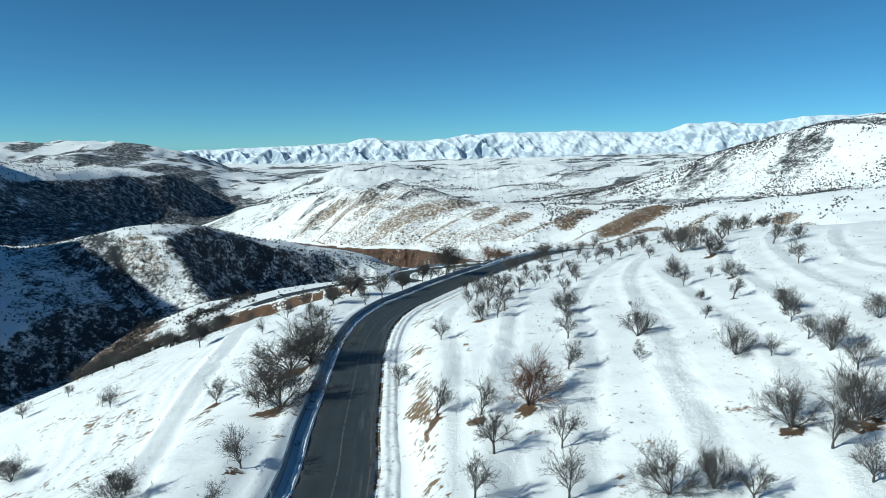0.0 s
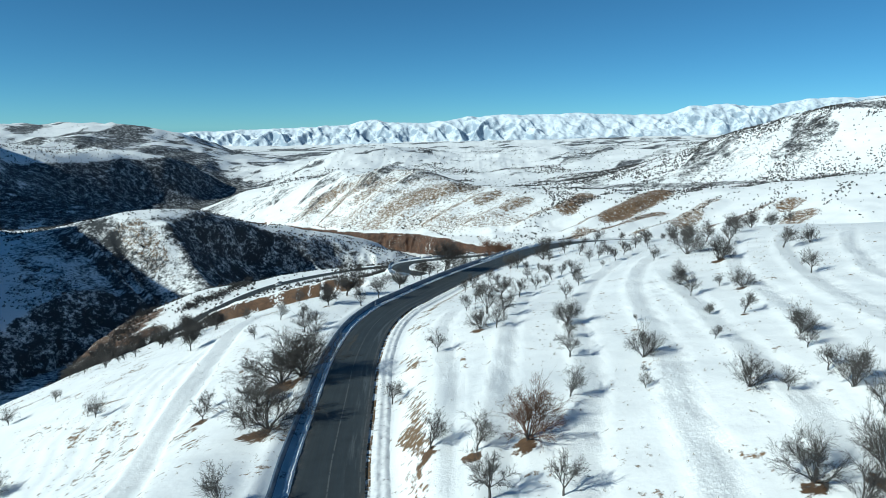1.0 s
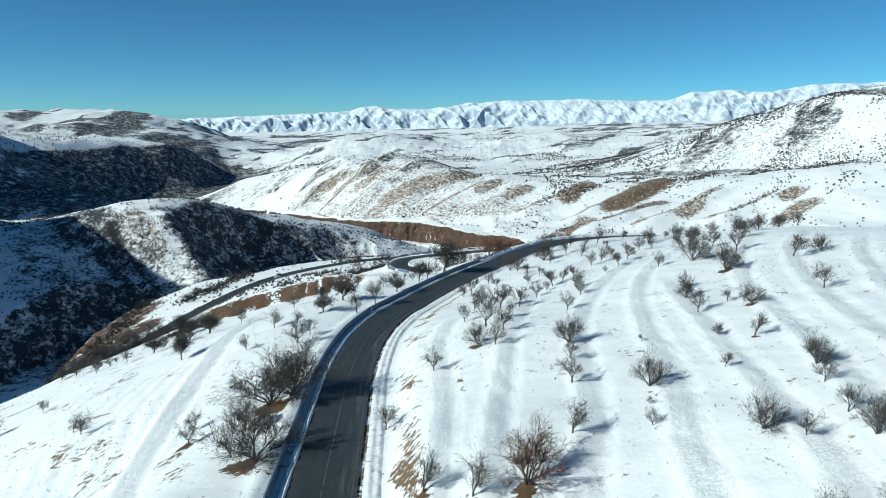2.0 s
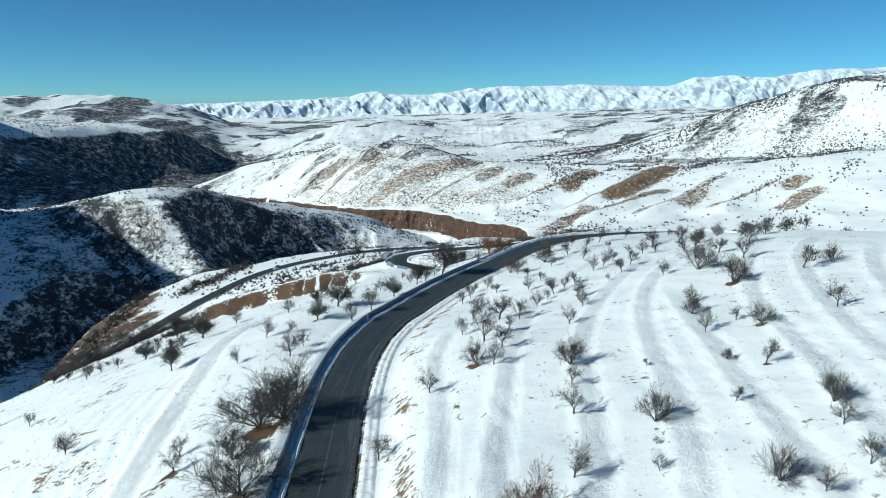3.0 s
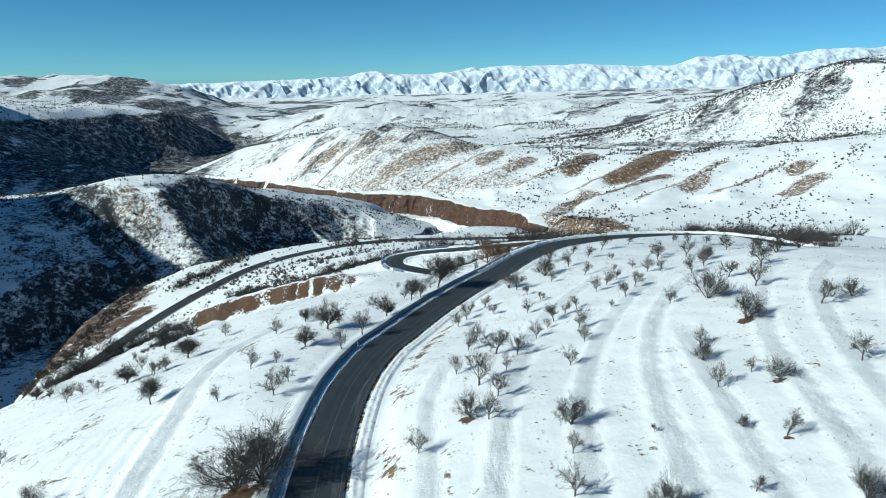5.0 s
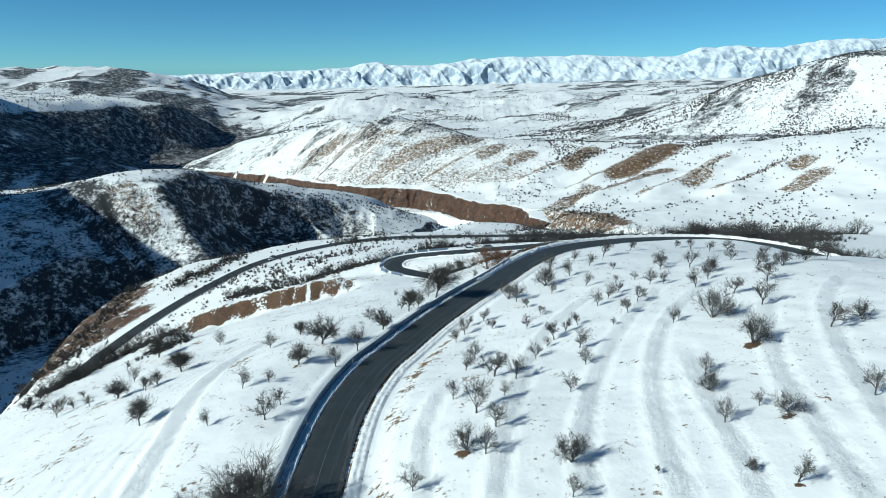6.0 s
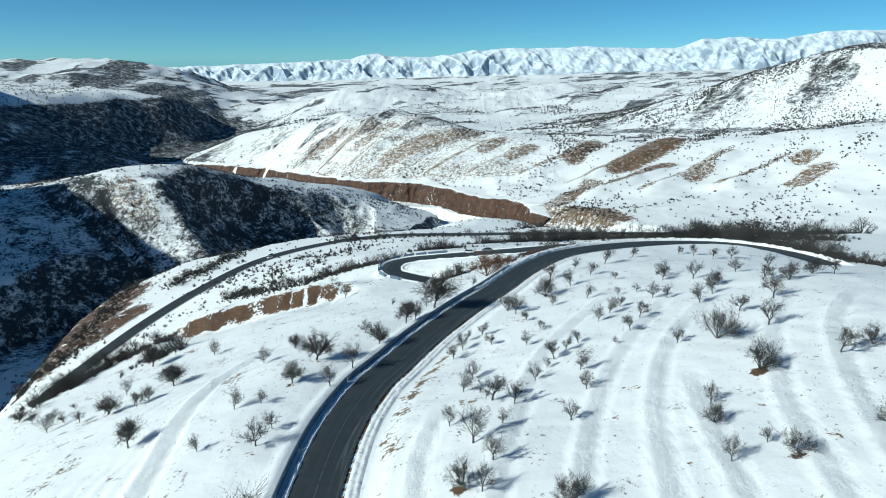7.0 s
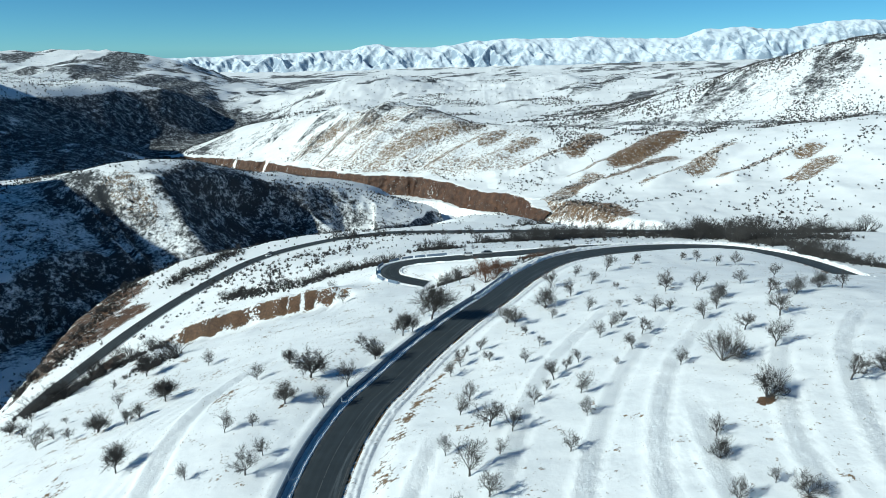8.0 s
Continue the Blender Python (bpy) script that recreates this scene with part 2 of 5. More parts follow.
LAND = {
    "orchard_low": [(0, 20, 11.5), (3, 45, 10.6), (7.6, 57.7, 10.6), (11.8, 82.8, 11.0), (13.6, 97.4, 11.0), (16, 115, 9.8), (21, 128, 10), (30, 147, 10.3), (30, 170, 7.2)],
    "orchard_mid": [(22, 20, 16), (23, 53, 15.3), (24.3, 65.5, 15.4), (27, 79, 14.8), (33.7, 88.7, 15.3), (36.5, 99, 16), (42.7, 122.5, 15.5), (43, 141, 13.2), (47, 165, 11.3), (46, 187, 7.5)],
    "orchard_high": [(36, 20, 20), (33, 62, 17.4), (48, 102, 17.8), (55, 124, 17.3), (52, 137, 15.8), (66, 171, 14.4), (90, 194, 9)],
    "orchard_top": [(70, 20, 27), (70, 60, 25), (76, 100, 23), (85, 140, 20), (96, 170, 14), (105, 200, 7)],
    "hill_east": [(160, 20, 40), (160, 80, 34), (165, 140, 22), (170, 200, 4)],
    "hill_north": [(30, 205, 2.5), (50, 222, 1.8), (72, 228, 1.5), (92, 222, 2)],
    "verge_west": [(-22, 20, 9), (-21.5, 62, 6.8), (-23.5, 88, 3.6), (-28.2, 120, 2.6), (-28.5, 142, 1.4), (-26, 151, 0.8), (-16, 172, -0.6)],
    "slope_west": [(-50, 40, -3), (-36, 90, -0.5), (-50.6, 88.5, -6.2), (-56.8, 103, -7), (-52.5, 130, -5)],
    "edge_west": [(-90, 60, -22), (-76, 122, -12.5), (-78, 135, -13.8), (-70, 154, -12.3), (-58, 195, -16)],
    "west_lip": [(-172, 206, -68), (-158, 209, -58.5), (-143, 210, -50.2), (-128, 210, -42), (-112, 210, -34.4), (-98, 207, -29.4)],
    "bank_top": [(-100, 265, -39), (-78, 262, -31), (-50, 262, -23), (-36, 243, -18)],
    "bank_foot": [(-110, 277, -48), (-85, 277, -41), (-52, 273, -29)],
    "under_road": [(12, 236, -5), (26, 262, -8.5), (50, 275, -9.5), (75, 282, -11), (105, 272, -10), (125, 240, -9)],
    "shelf": [(-97, 375, -52), (-60, 350, -37), (-25, 340, -31), (20, 340, -27), (90, 340, -26), (170, 320, -25)],
    "shelf_edge": [(-128, 409, -63), (-80, 430, -58), (-20, 425, -50), (60, 415, -44), (150, 400, -40)],
    "spur": [(-215, 370, -90), (-205, 420, -83), (-196, 477, -79), (-140, 505, -71), (-90, 520, -68), (-30, 530, -66), (60, 520, -62)],
    "mound": [(-20, 590, -78), (0, 606, -75.5), (40, 605, -75)],
    "gorge_face": [(-292, 450, -111), (-310, 598, -95), (-278, 635, -93), (-250, 700, -96), (-170, 760, -113), (-110, 800, -126)],
    "crag_crest": [(-700, 830, -105), (-523, 760, -85), (-418, 705, -64), (-354, 672, -52), (-314, 682, -51), (-286, 722, -56), (-263, 770, -70), (-233, 810, -84), (-191, 860, -98), (-142, 900, -116), (-97, 902, -126), (-60, 885, -137)],
    "crag_back": [(-560, 840, -98), (-400, 800, -78), (-330, 800, -76), (-270, 870, -92), (-200, 935, -108), (-140, 960, -121)],
    "stripe_foot": [(-462, 1390, -156), (-290, 1220, -148), (-200, 1110, -138), (-65, 1030, -131), (15, 945, -126), (72, 850, -116), (110, 760, -106), (150, 690, -101), (200, 650, -97)],
    "stripe_mid": [(-188, 1190, -100), (-68, 1130, -100), (39, 1060, -104), (133, 1000, -103), (234, 930, -91), (324, 880, -82), (399, 830, -68), (455, 790, -52)],
    "stripe_crest": [(-632, 1560, -156), (-546, 1640, -117), (-400, 1560, -81), (-271, 1430, -51), (-161, 1300, -35), (-76, 1260, -44), (14, 1230, -63), (67, 1200, -67), (153, 1170, -65), (241, 1150, -65), (324, 1130, -60), (393, 1080, -53), (448, 1020, -43), (487, 950, -29), (560, 900, -16)],
    "stripe_back": [(-430, 1760, -110), (-240, 1590, -78), (-60, 1420, -85), (60, 1340, -98), (240, 1260, -85)],
    "east_valley": [(200, 600, -96), (250, 610, -92), (300, 620, -90), (370, 650, -85), (430, 640, -70)],
    "east_slope": [(250, 480, -66), (350, 510, -72), (450, 580, -76), (560, 700, -60)],
    "east_hill": [(228, 1750, -95), (344, 1650, -66), (440, 1550, -28), (518, 1450, 19), (602, 1400, 47), (676, 1350, 75), (760, 1300, 88), (950, 1200, 100)],
    "east_hill_foot": [(137, 1500, -97), (283, 1350, -80), (398, 1220, -64), (493, 1120, -50), (600, 1050, -30)],
    "west_crest": [(-2700, 2900, 10), (-2307, 3000, 17), (-2050, 3000, 34), (-1795, 3020, 57), (-1700, 3050, 53), (-1587, 3070, 32), (-1414, 3080, 29), (-1317, 3200, -12), (-1174, 3300, -77), (-1004, 3350, -125)],
    "west_shelf": [(-1700, 1900, -40), (-1474, 2000, -39), (-1205, 2000, -47), (-1092, 2100, -60), (-986, 2250, -77), (-929, 2600, -118)],
    "west_low": [(-800, 1000, -125), (-762, 1250, -127), (-789, 1500, -140), (-762, 1720, -168), (-770, 1950, -172), (-790, 2400, -165)],
    "mid_hills": [(-515, 2300, -79), (-356, 2500, -45), (-196, 2500, -61), (-17, 2700, -54), (124, 2500, -60), (302, 2350, -53), (496, 2400, -38), (737, 2600, -14)],
    "mid_vale": [(-420, 1900, -110), (-100, 1900, -105), (150, 1900, -98), (420, 1950, -75)],
    "plain": [(-2000, 4000, -110), (-1391, 3900, -105), (-1097, 4000, -100), (-600, 3300, -110), (-412, 3700, -96), (-117, 3800, -92), (500, 3900, -60), (1108, 3900, -38), (2000, 3900, -10)],
    "plain_edge": [(-2200, 4330, -90), (-1000, 4330, -70), (-300, 4330, -52), (500, 4330, -30), (1300, 4330, -6), (2400, 4330, 20)],
    "canyon_rim": [(-820, 1700, -188), (-640, 1480, -182), (-480, 1300, -172), (-330, 1130, -160), (-230, 1020, -148), (-110, 945, -142), (-20, 860, -146)],
    "gorge_bed": [(-440, 260, -150), (-360, 380, -140), (-290, 510, -128), (-205, 605, -122), (-120, 685, -126), (-50, 765, -134)],
    "west_mid": [(-980, 1200, -98), (-960, 1300, -92)],
    "west_rim": [(-1100, 1560, -27), (-1049, 1653, -29), (-1000, 1740, -33), (-950, 1820, -39), (-868, 1943, -50), (-814, 2037, -85), (-780, 2150, -122)],
    "west_foot": [(-900, 1560, -140), (-850, 1680, -158), (-800, 1800, -170)],
    "west_brow": [(-1180, 1760, -34), (-1121, 1790, -34)],
    # added ridge out of view, shaped to shade the gorge and crag
    "west_shade_ridge": [(-740, 60, 150), (-670, 230, 190), (-650, 380, 152), (-650, 425, 138), (-650, 460, 136), (-650, 490, 140), (-650, 515, 137), (-650, 535, 116), (-650, 560, 86), (-655, 592, 57), (-665, 620, 30), (-720, 690, 5), (-800, 760, 0)],
    "shade_ridge_foot": [(-500, 280, -115), (-440, 470, -105), (-430, 560, -92), (-470, 640, -80)],
    # another added ridge beyond the view, shading the western valley side
    "valley_shade_ridge": [(-960, 930, 100), (-1100, 1150, 170), (-1260, 1370, 200), (-1400, 1500, 150), (-1480, 1680, 40)],
    "bank_east": [(-2.5, 20, 11.3), (-3.5, 67, 9.5), (0, 85, 8.6), (1.8, 103.5, 8.1), (3.5, 118, 7.9), (5, 130, 6.6), (9, 150, 4.5)],
    "north_dip": [(80, 565, -80), (130, 590, -90), (105, 650, -104)],
    "rim": [(-3000, 0, -40), (-3000, 2000, 0), (-1200, 300, -60), (-500, -200, -40), (0, -400, 15), (300, -300, 45), (900, 300, 40), (1500, 900, 60), (2500, 2500, 60), (2600, 0, 60), (0, -2500, 60), (-2500, -2500, 40), (2500, -2500, 80), (-2800, 4600, -80), (2900, 4600, 20)],
}
TREADS = [
    [(-2, 20, 0), (-2.3, 57, 0), (-2.4, 84, 0), (-3.6, 100, 0), (-4.2, 113, 0), (-1.5, 133, 0)],
    [(1, 20, 0), (2.5, 60, 0), (3.4, 77, 0), (4.5, 88, 0), (6.5, 108, 0), (9.5, 122, 0), (13, 139, 0), (20.4, 157, 0), (36, 183, 0)],
    [(3, 20, 0), (7.9, 47, 0), (10, 62, 0), (12.8, 75, 0), (14.2, 90, 0), (16.3, 106, 0), (20.8, 122.4, 0), (29, 143, 0), (44.7, 172, 0)],
    [(9, 20, 0), (16.9, 48.5, 0), (18.7, 64, 0), (20.4, 72, 0), (22.6, 84, 0), (24.6, 102, 0), (28.6, 122, 0), (37, 143, 0), (52, 166, 0)],
    [(18, 20, 0), (26, 52, 0), (27.8, 68.6, 0), (28.8, 79, 0), (30.6, 94, 0), (32, 110, 0), (34.8, 130, 0)],
    [(27, 20, 0), (33, 60, 0), (35.4, 73, 0), (38, 86, 0), (40, 98, 0), (43.1, 116, 0), (52.5, 141, 0), (64, 158, 0)],
    [(37, 20, 0), (42, 70, 0), (45, 90, 0), (48.5, 104.4, 0), (53, 120, 0), (61, 139, 0), (74, 156, 0)],
    [(48, 20, 0), (53, 90, 0), (58, 107, 0), (64, 122, 0), (74, 140, 0)],
]
WEST_TRACK = [(-22, 30, 0), (-31.7, 61, 0), (-40.5, 89, 0), (-44.3, 120, 0), (-47.6, 140, 0), (-47, 160, 0), (-41, 185, 0)]
CANYON = [(-630, 1500, -178), (-480, 1345, -180), (-312, 1180, -174), (-203, 1070, -170), (-82, 985, -172), (-2, 905, -161), (58, 812, -142), (95, 722, -124), (150, 650, -109), (210, 600, -99)]
RIM = [(-740, 1620, -184), (-629, 1518, -170), (-481, 1405, -156), (-356, 1293, -148), (-270, 1200, -140.5), (-196, 1120, -133.5), (-117, 1075, -127), (-63, 1048, -125.5), (21, 937, -123), (57, 902, -119), (78, 835, -117), (84, 790, -118)]
SPUR_EDGE = [(-216, 150, -112), (-212, 215, -104), (-209, 290, -96), (-208, 324, -94), (-213, 345, -93), (-223, 374, -92.5), (-224, 400, -90.4), (-223, 433, -88.5), (-208, 490, -86)]
BANK = [(-103, 239, 0), (-97, 242, 0), (-84, 245, 0), (-69, 249, 0), (-55, 252, 0), (-41, 256, 0), (-32, 258, 0)]
GORGE = [(-540, 150, -190), (-450, 260, -180), (-365, 380, -162), (-292, 512, -146), (-205, 605, -138), (-118, 685, -142), (-50, 765, -150), (-20, 860, -162)]


def dense(points, step):
    """A smooth run (Catmull-Rom) through the points of a line, one every step metres or so."""
    p = np.array(points, float)
    p = np.vstack([2 * p[0] - p[1], p, 2 * p[-1] - p[-2]])
    out = []
    for a, b, c, d in zip(p, p[1:], p[2:], p[3:]):
        n = max(1, int(np.linalg.norm(c[:2] - b[:2]) / step))
        for k in range(n):
            t = k / n
            out.append(0.5 * (2 * b + (c - a) * t + (2 * a - 5 * b + 4 * c - d) * t * t + (3 * b - a - 3 * c + d) * t ** 3))
    out.append(p[-2])
    return np.array(out)


def near_line(line, x, y):
    """Signed distance (positive to the right of the way), height and run along a dense line."""
    shape = x.shape
    x, y = x.ravel(), y.ravel()
    best = np.full(x.size, 1e9)
    side, height, run = np.zeros(x.size), np.zeros(x.size), np.zeros(x.size)
    lo, hi = line.min(0) - 150, line.max(0) + 150
    inside = np.where((x > lo[0]) & (x < hi[0]) & (y > lo[1]) & (y < hi[1]))[0]
    px, py = x[inside], y[inside]
    b2, s2, h2, r2 = (a[inside] for a in (best, side, height, run))
    at = 0.0
    for p, q in zip(line, line[1:]):
        d = q - p
        length = math.hypot(d[0], d[1])
        t = np.clip(((px - p[0]) * d[0] + (py - p[1]) * d[1]) / length ** 2, 0, 1)
        gap = np.hypot(px - p[0] - t * d[0], py - p[1] - t * d[1])
        m = gap < b2
        b2[m] = gap[m]
        s2[m] = np.sign((px[m] - p[0]) * d[1] - (py[m] - p[1]) * d[0])
        h2[m] = p[2] + t[m] * d[2]
        r2[m] = at + t[m] * length
        at += length
    for full, part_ in ((best, b2), (side, s2), (height, h2), (run, r2)):
        full[inside] = part_
    side[side == 0] = 1
    return (best * side).reshape(shape), height.reshape(shape), run.reshape(shape)


def line_length(line):
    return float(np.hypot(*np.diff(line[:, :2], axis=0).T).sum())


def step_between(a, b, v):
    t = np.clip((v - a) / (b - a), 0, 1)
    return t * t * (3 - 2 * t)


def lattice(ix, iy, seed):
    h = (ix.astype(np.int64) * 374761393 + iy.astype(np.int64) * 668265263 + seed * 1442695) & 0x7FFFFFFF
    h = ((h ^ (h >> 13)) * 1274126177) & 0x7FFFFFFF
    return ((h ^ (h >> 16)) & 0xFFFF) / 65535.0


def noise_block(x, y, seed):
    ix, iy = np.floor(x), np.floor(y)
    fx, fy = x - ix, y - iy
    fx, fy = fx * fx * (3 - 2 * fx), fy * fy * (3 - 2 * fy)
    a, b = lattice(ix, iy, seed), lattice(ix + 1, iy, seed)
    c, d = lattice(ix, iy + 1, seed), lattice(ix + 1, iy + 1, seed)
    return (a + (b - a) * fx) * (1 - fy) + (c + (d - c) * fx) * fy


def value_noise(x, y, seed=0):
    x, y = np.broadcast_arrays(np.asarray(x, float), np.asarray(y, float))
    if x.size < 10000:
        return noise_block(x, y, seed)
    flat_x, flat_y = x.ravel(), y.ravel()
    out = np.empty(flat_x.size)
    for k in range(0, out.size, 8000):
        out[k:k + 8000] = noise_block(flat_x[k:k + 8000], flat_y[k:k + 8000], seed)
    return out.reshape(x.shape)


def fbm(x, y, octaves=4, seed=0):
    total, gain = 0, 0.5
    for k in range(octaves):
        total = total + gain * (value_noise(x, y, seed + k) - 0.5)
        x, y, gain = x * 2.03 + 17.1, y * 2.03 - 9.7, gain * 0.5
    return total


def ridged(x, y, octaves=4, seed=0):
    total, gain = 0, 0.5
    for k in range(octaves):
        total = total + gain * (1 - np.abs(2 * value_noise(x, y, seed + k) - 1))
        x, y, gain = x * 2.07 + 5.3, y * 2.07 + 3.1, gain * 0.5
    return total


SOFT = 0.012 ** 2  # rounding of the creases, in kilometres


class Plate:
    """A thin plate bent through the plan lines."""

    def __init__(self):
        rows = []
        for name, pts in LAND.items():
            far = max(p[1] for p in pts) if name != "west_shade_ridge" else 0
            rows.append(np.array(pts, float) if name == "rim" else dense(pts, 18 if far < 300 else 45 if far < 1000 else 120))
        for pts in (ROAD, LOWER_ROAD, HAIRPIN):
            rows.append(dense(pts, 16))
        p = np.vstack(rows)
        keep = []
        for k, q in enumerate(p):
            if all(math.hypot(q[0] - p[j][0], q[1] - p[j][1]) > 5 for j in keep):
                keep.append(k)
        p = p[keep]
        self.xy, n = p[:, :2] / 1000, len(p)
        d2 = ((self.xy[:, None] - self.xy[None]) ** 2).sum(-1)
        k = -np.sqrt(d2 + SOFT)
        smooth = 2e-4 * (1 + 20 * np.clip(np.hypot(p[:, 0], p[:, 1]) / 1000, 0, 3))
        a = np.zeros((n + 3, n + 3))
        a[:n, :n] = k + np.diag(smooth)
        a[:n, n], a[:n, n + 1:] = 1, self.xy
        a[n, :n], a[n + 1:, :n] = 1, self.xy.T
        self.w = np.linalg.solve(a, np.r_[p[:, 2], 0, 0, 0])

    def __call__(self, x, y):
        x, y = np.asarray(x, float) / 1000, np.asarray(y, float) / 1000
        shape = x.shape
        x, y = x.ravel(), y.ravel()
        out = np.empty(x.size)
        n = len(self.xy)
        for s in range(0, x.size, 2000):
            xs, ys = x[s:s + 2000], y[s:s + 2000]
            d2 = (xs[:, None] - self.xy[:, 0]) ** 2 + (ys[:, None] - self.xy[:, 1]) ** 2
            out[s:s + 2000] = -np.sqrt(d2 + SOFT) @ self.w[:n] + self.w[n] + self.w[n + 1] * xs + self.w[n + 2] * ys
        return out.reshape(shape)


PLATE = Plate()
ROAD_LINE, LOWER_LINE, HAIRPIN_LINE = dense(ROAD, 3), dense(LOWER_ROAD, 6), dense(HAIRPIN, 2.5)
TREAD_LINES = [(dense(t, 4), 0.19, 1.35) for t in TREADS] + [(dense(WEST_TRACK, 4), 0.27, 1.8)]
RIM_LINE, SPUR_LINE, BANK_LINE = dense(RIM, 15), dense(SPUR_EDGE, 8), dense(BANK, 3)
CANYON_LINE, GORGE_LINE = dense(CANYON, 25), dense(GORGE, 25)
CRAG_LINE = dense(LAND["crag_crest"], 20)
# ribs of the crag: run along its foot, height; each one falls off steeply to the east
CRAG_RIBS = [(120, 6), (180, 2), (232, -15), (241, -5), (249, -15), (256, -7), (264, -17), (303, 9), (346, -21), (392, -36), (430, -26), (446, -36), (470, -24), (505, -46), (540, -38), (570, -42)]
# hillside ribs: x, y at both ends; they stand south-east of the thawed flanks
HILL_RIBS = [(-290, 1180, -110, 1330), (-215, 1150, -60, 1275), (-140, 1110, 10, 1215), (-85, 1060, 70, 1170), (-10, 1030, 115, 1130), (60, 1000, 205, 1090), (120, 930, 320, 1070), (130, 850, 280, 945), (200, 830, 370, 965), (280, 810, 430, 900), (-330, 1230, -200, 1370)]
# snow tongues that come down between the blocks of the red cliff, by the run along its rim
TONGUES = [(338, 8), (448, 5)]


def on_grid(x, y):
    """The plate over a grid, worked out on every second line and filled in between."""
    xs, ys = x[0], y[:, 0]
    cx, cy = np.r_[xs[::2], xs[-1]] if len(xs) % 2 == 0 else xs[::2], np.r_[ys[::2], ys[-1]] if len(ys) % 2 == 0 else ys[::2]
    h = PLATE(*np.meshgrid(cx, cy))
    for axis, coarse, fine in ((1, cx, xs), (0, cy, ys)):
        k = np.clip(np.searchsorted(coarse, fine, "right") - 1, 0, len(coarse) - 2)
        t = (fine - coarse[k]) / (coarse[k + 1] - coarse[k])
        t = t[None] if axis else t[:, None]
        h = np.take(h, k, axis) * (1 - t) + np.take(h, k + 1, axis) * t
    return h


def land(x, y, full=False):
    """Height of the ground; with full, also the covers laid on it."""
    x, y = np.asarray(x, float), np.asarray(y, float)
    h = on_grid(x, y) if full else PLATE(x, y)
    far = step_between(250, 900, y + 0.6 * np.abs(x))
    d, road_z, _ = near_line(ROAD_LINE, x, y)
    # gullies and ribs of the hills, growing with their size
    h = h + far * (14 * fbm(x / 150, y / 150, 5, 3) + 6 * (ridged(x / 70, y / 90, 4, 9) - 0.5))
    very = step_between(1500, 2600, y - 0.25 * x) * (1 - 0.92 * step_between(2900, 3500, y + 0.5 * np.clip(x + 700, -1500, 0)))
    h = h + very * (56 * fbm(x / 420, y / 420, 5, 21) + (32 + 20 * step_between(-600, -1000, x)) * (ridged(x / 230, y / 260, 4, 5) - 0.5))
    h = h + (1 - far) * (1.6 * fbm(x / 26, y / 26, 4, 14) * step_between(4, 14, np.abs(d)) + 0.4 * fbm(x / 4.1, y / 4.1, 3, 33))
    g, gz, _ = near_line(GORGE_LINE, x, y)
    g = np.abs(g) + 14 * fbm(x / 60, y / 60, 3, 41)
    h = np.minimum(h, gz + np.maximum(0, g - 8) * 0.9)
    c, cz, _ = near_line(CANYON_LINE, x, y)
    cliff = np.abs(c) + 12 * fbm(x / 40, y / 40, 4, 55) + 9 * fbm(x / 13, y / 13, 3, 57)
    wall = cz + np.maximum(0, cliff - 12) * np.where(y < 850, 1.0, 2.6)
    h = np.minimum(h, wall)
    # the red cliff under the striped hill
    r, rz, along = near_line(RIM_LINE, x, y)
    ends = step_between(0, 60, along) * (1 - step_between(line_length(RIM_LINE) - 25, line_length(RIM_LINE), along))
    r = -r + 4 * fbm(x / 48, y / 48, 3, 55)
    brow = ends * (1 - step_between(5, 55, np.abs(r)))
    h = np.where(r > 0, h * (1 - brow) + np.maximum(h, rz + 0.12 * r) * brow, h)
    drop = (24 + 14 * fbm(x / 70, y / 70, 2, 59)) * step_between(-2, 17, -r) * ends
    h = np.where((r < 1) & (r > -80), np.minimum(h, rz - drop - 0.1 * np.maximum(0, -r)) * ends + h * (1 - ends), h)
    red = (r < 0.5) & (r > -17) & (ends > 0.4)
    for at, half in TONGUES:
        red = red & (np.abs(along - at) > half)
    # the spur falls off into the gorge
    e, ez, along = near_line(SPUR_LINE, x, y)
    e = e + 9 * fbm(x / 22, y / 22, 3, 45)
    h = np.where((e < 0) & (e > -120) & (along > 5) & (along < line_length(SPUR_LINE) - 5), np.minimum(h, np.maximum(ez + 1.1 * e, -150)), h)
    # an eroded bank above the lower road
    bank, _, along = near_line(BANK_LINE, x, y)
    ends = step_between(0, 14, along) * (1 - step_between(line_length(BANK_LINE) - 16, line_length(BANK_LINE), along))
    bank = -bank + 2.4 * fbm(x / 9, y / 9, 3, 46)
    h = h + (3.6 + 2.2 * fbm(x / 3.2, y / 12, 3, 49)) * np.tanh(bank / 2.2) * ends * np.exp(-(bank / 20) ** 2)
    bare = ends * (1 - step_between(1.4, 3.5, np.abs(bank)))
    # ribs down the face of the crag
    along = 0.66 * x + 0.75 * y
    below, kz, _ = near_line(CRAG_LINE, x, y)
    crag = np.exp(-(((x + 250) / 210) ** 2 + ((y - 700) / 165) ** 2) ** 2) * step_between(2, 12, below) * step_between(3, 17, kz - h)
    bent = along + 16 * fbm(x / 55, y / 55, 3, 76)
    h = h + crag * (np.interp(bent, [c[0] for c in CRAG_RIBS], [c[1] for c in CRAG_RIBS]) + 9 * (ridged(along / 23, (0.75 * x - 0.66 * y) / 90, 4, 75) - 0.55))
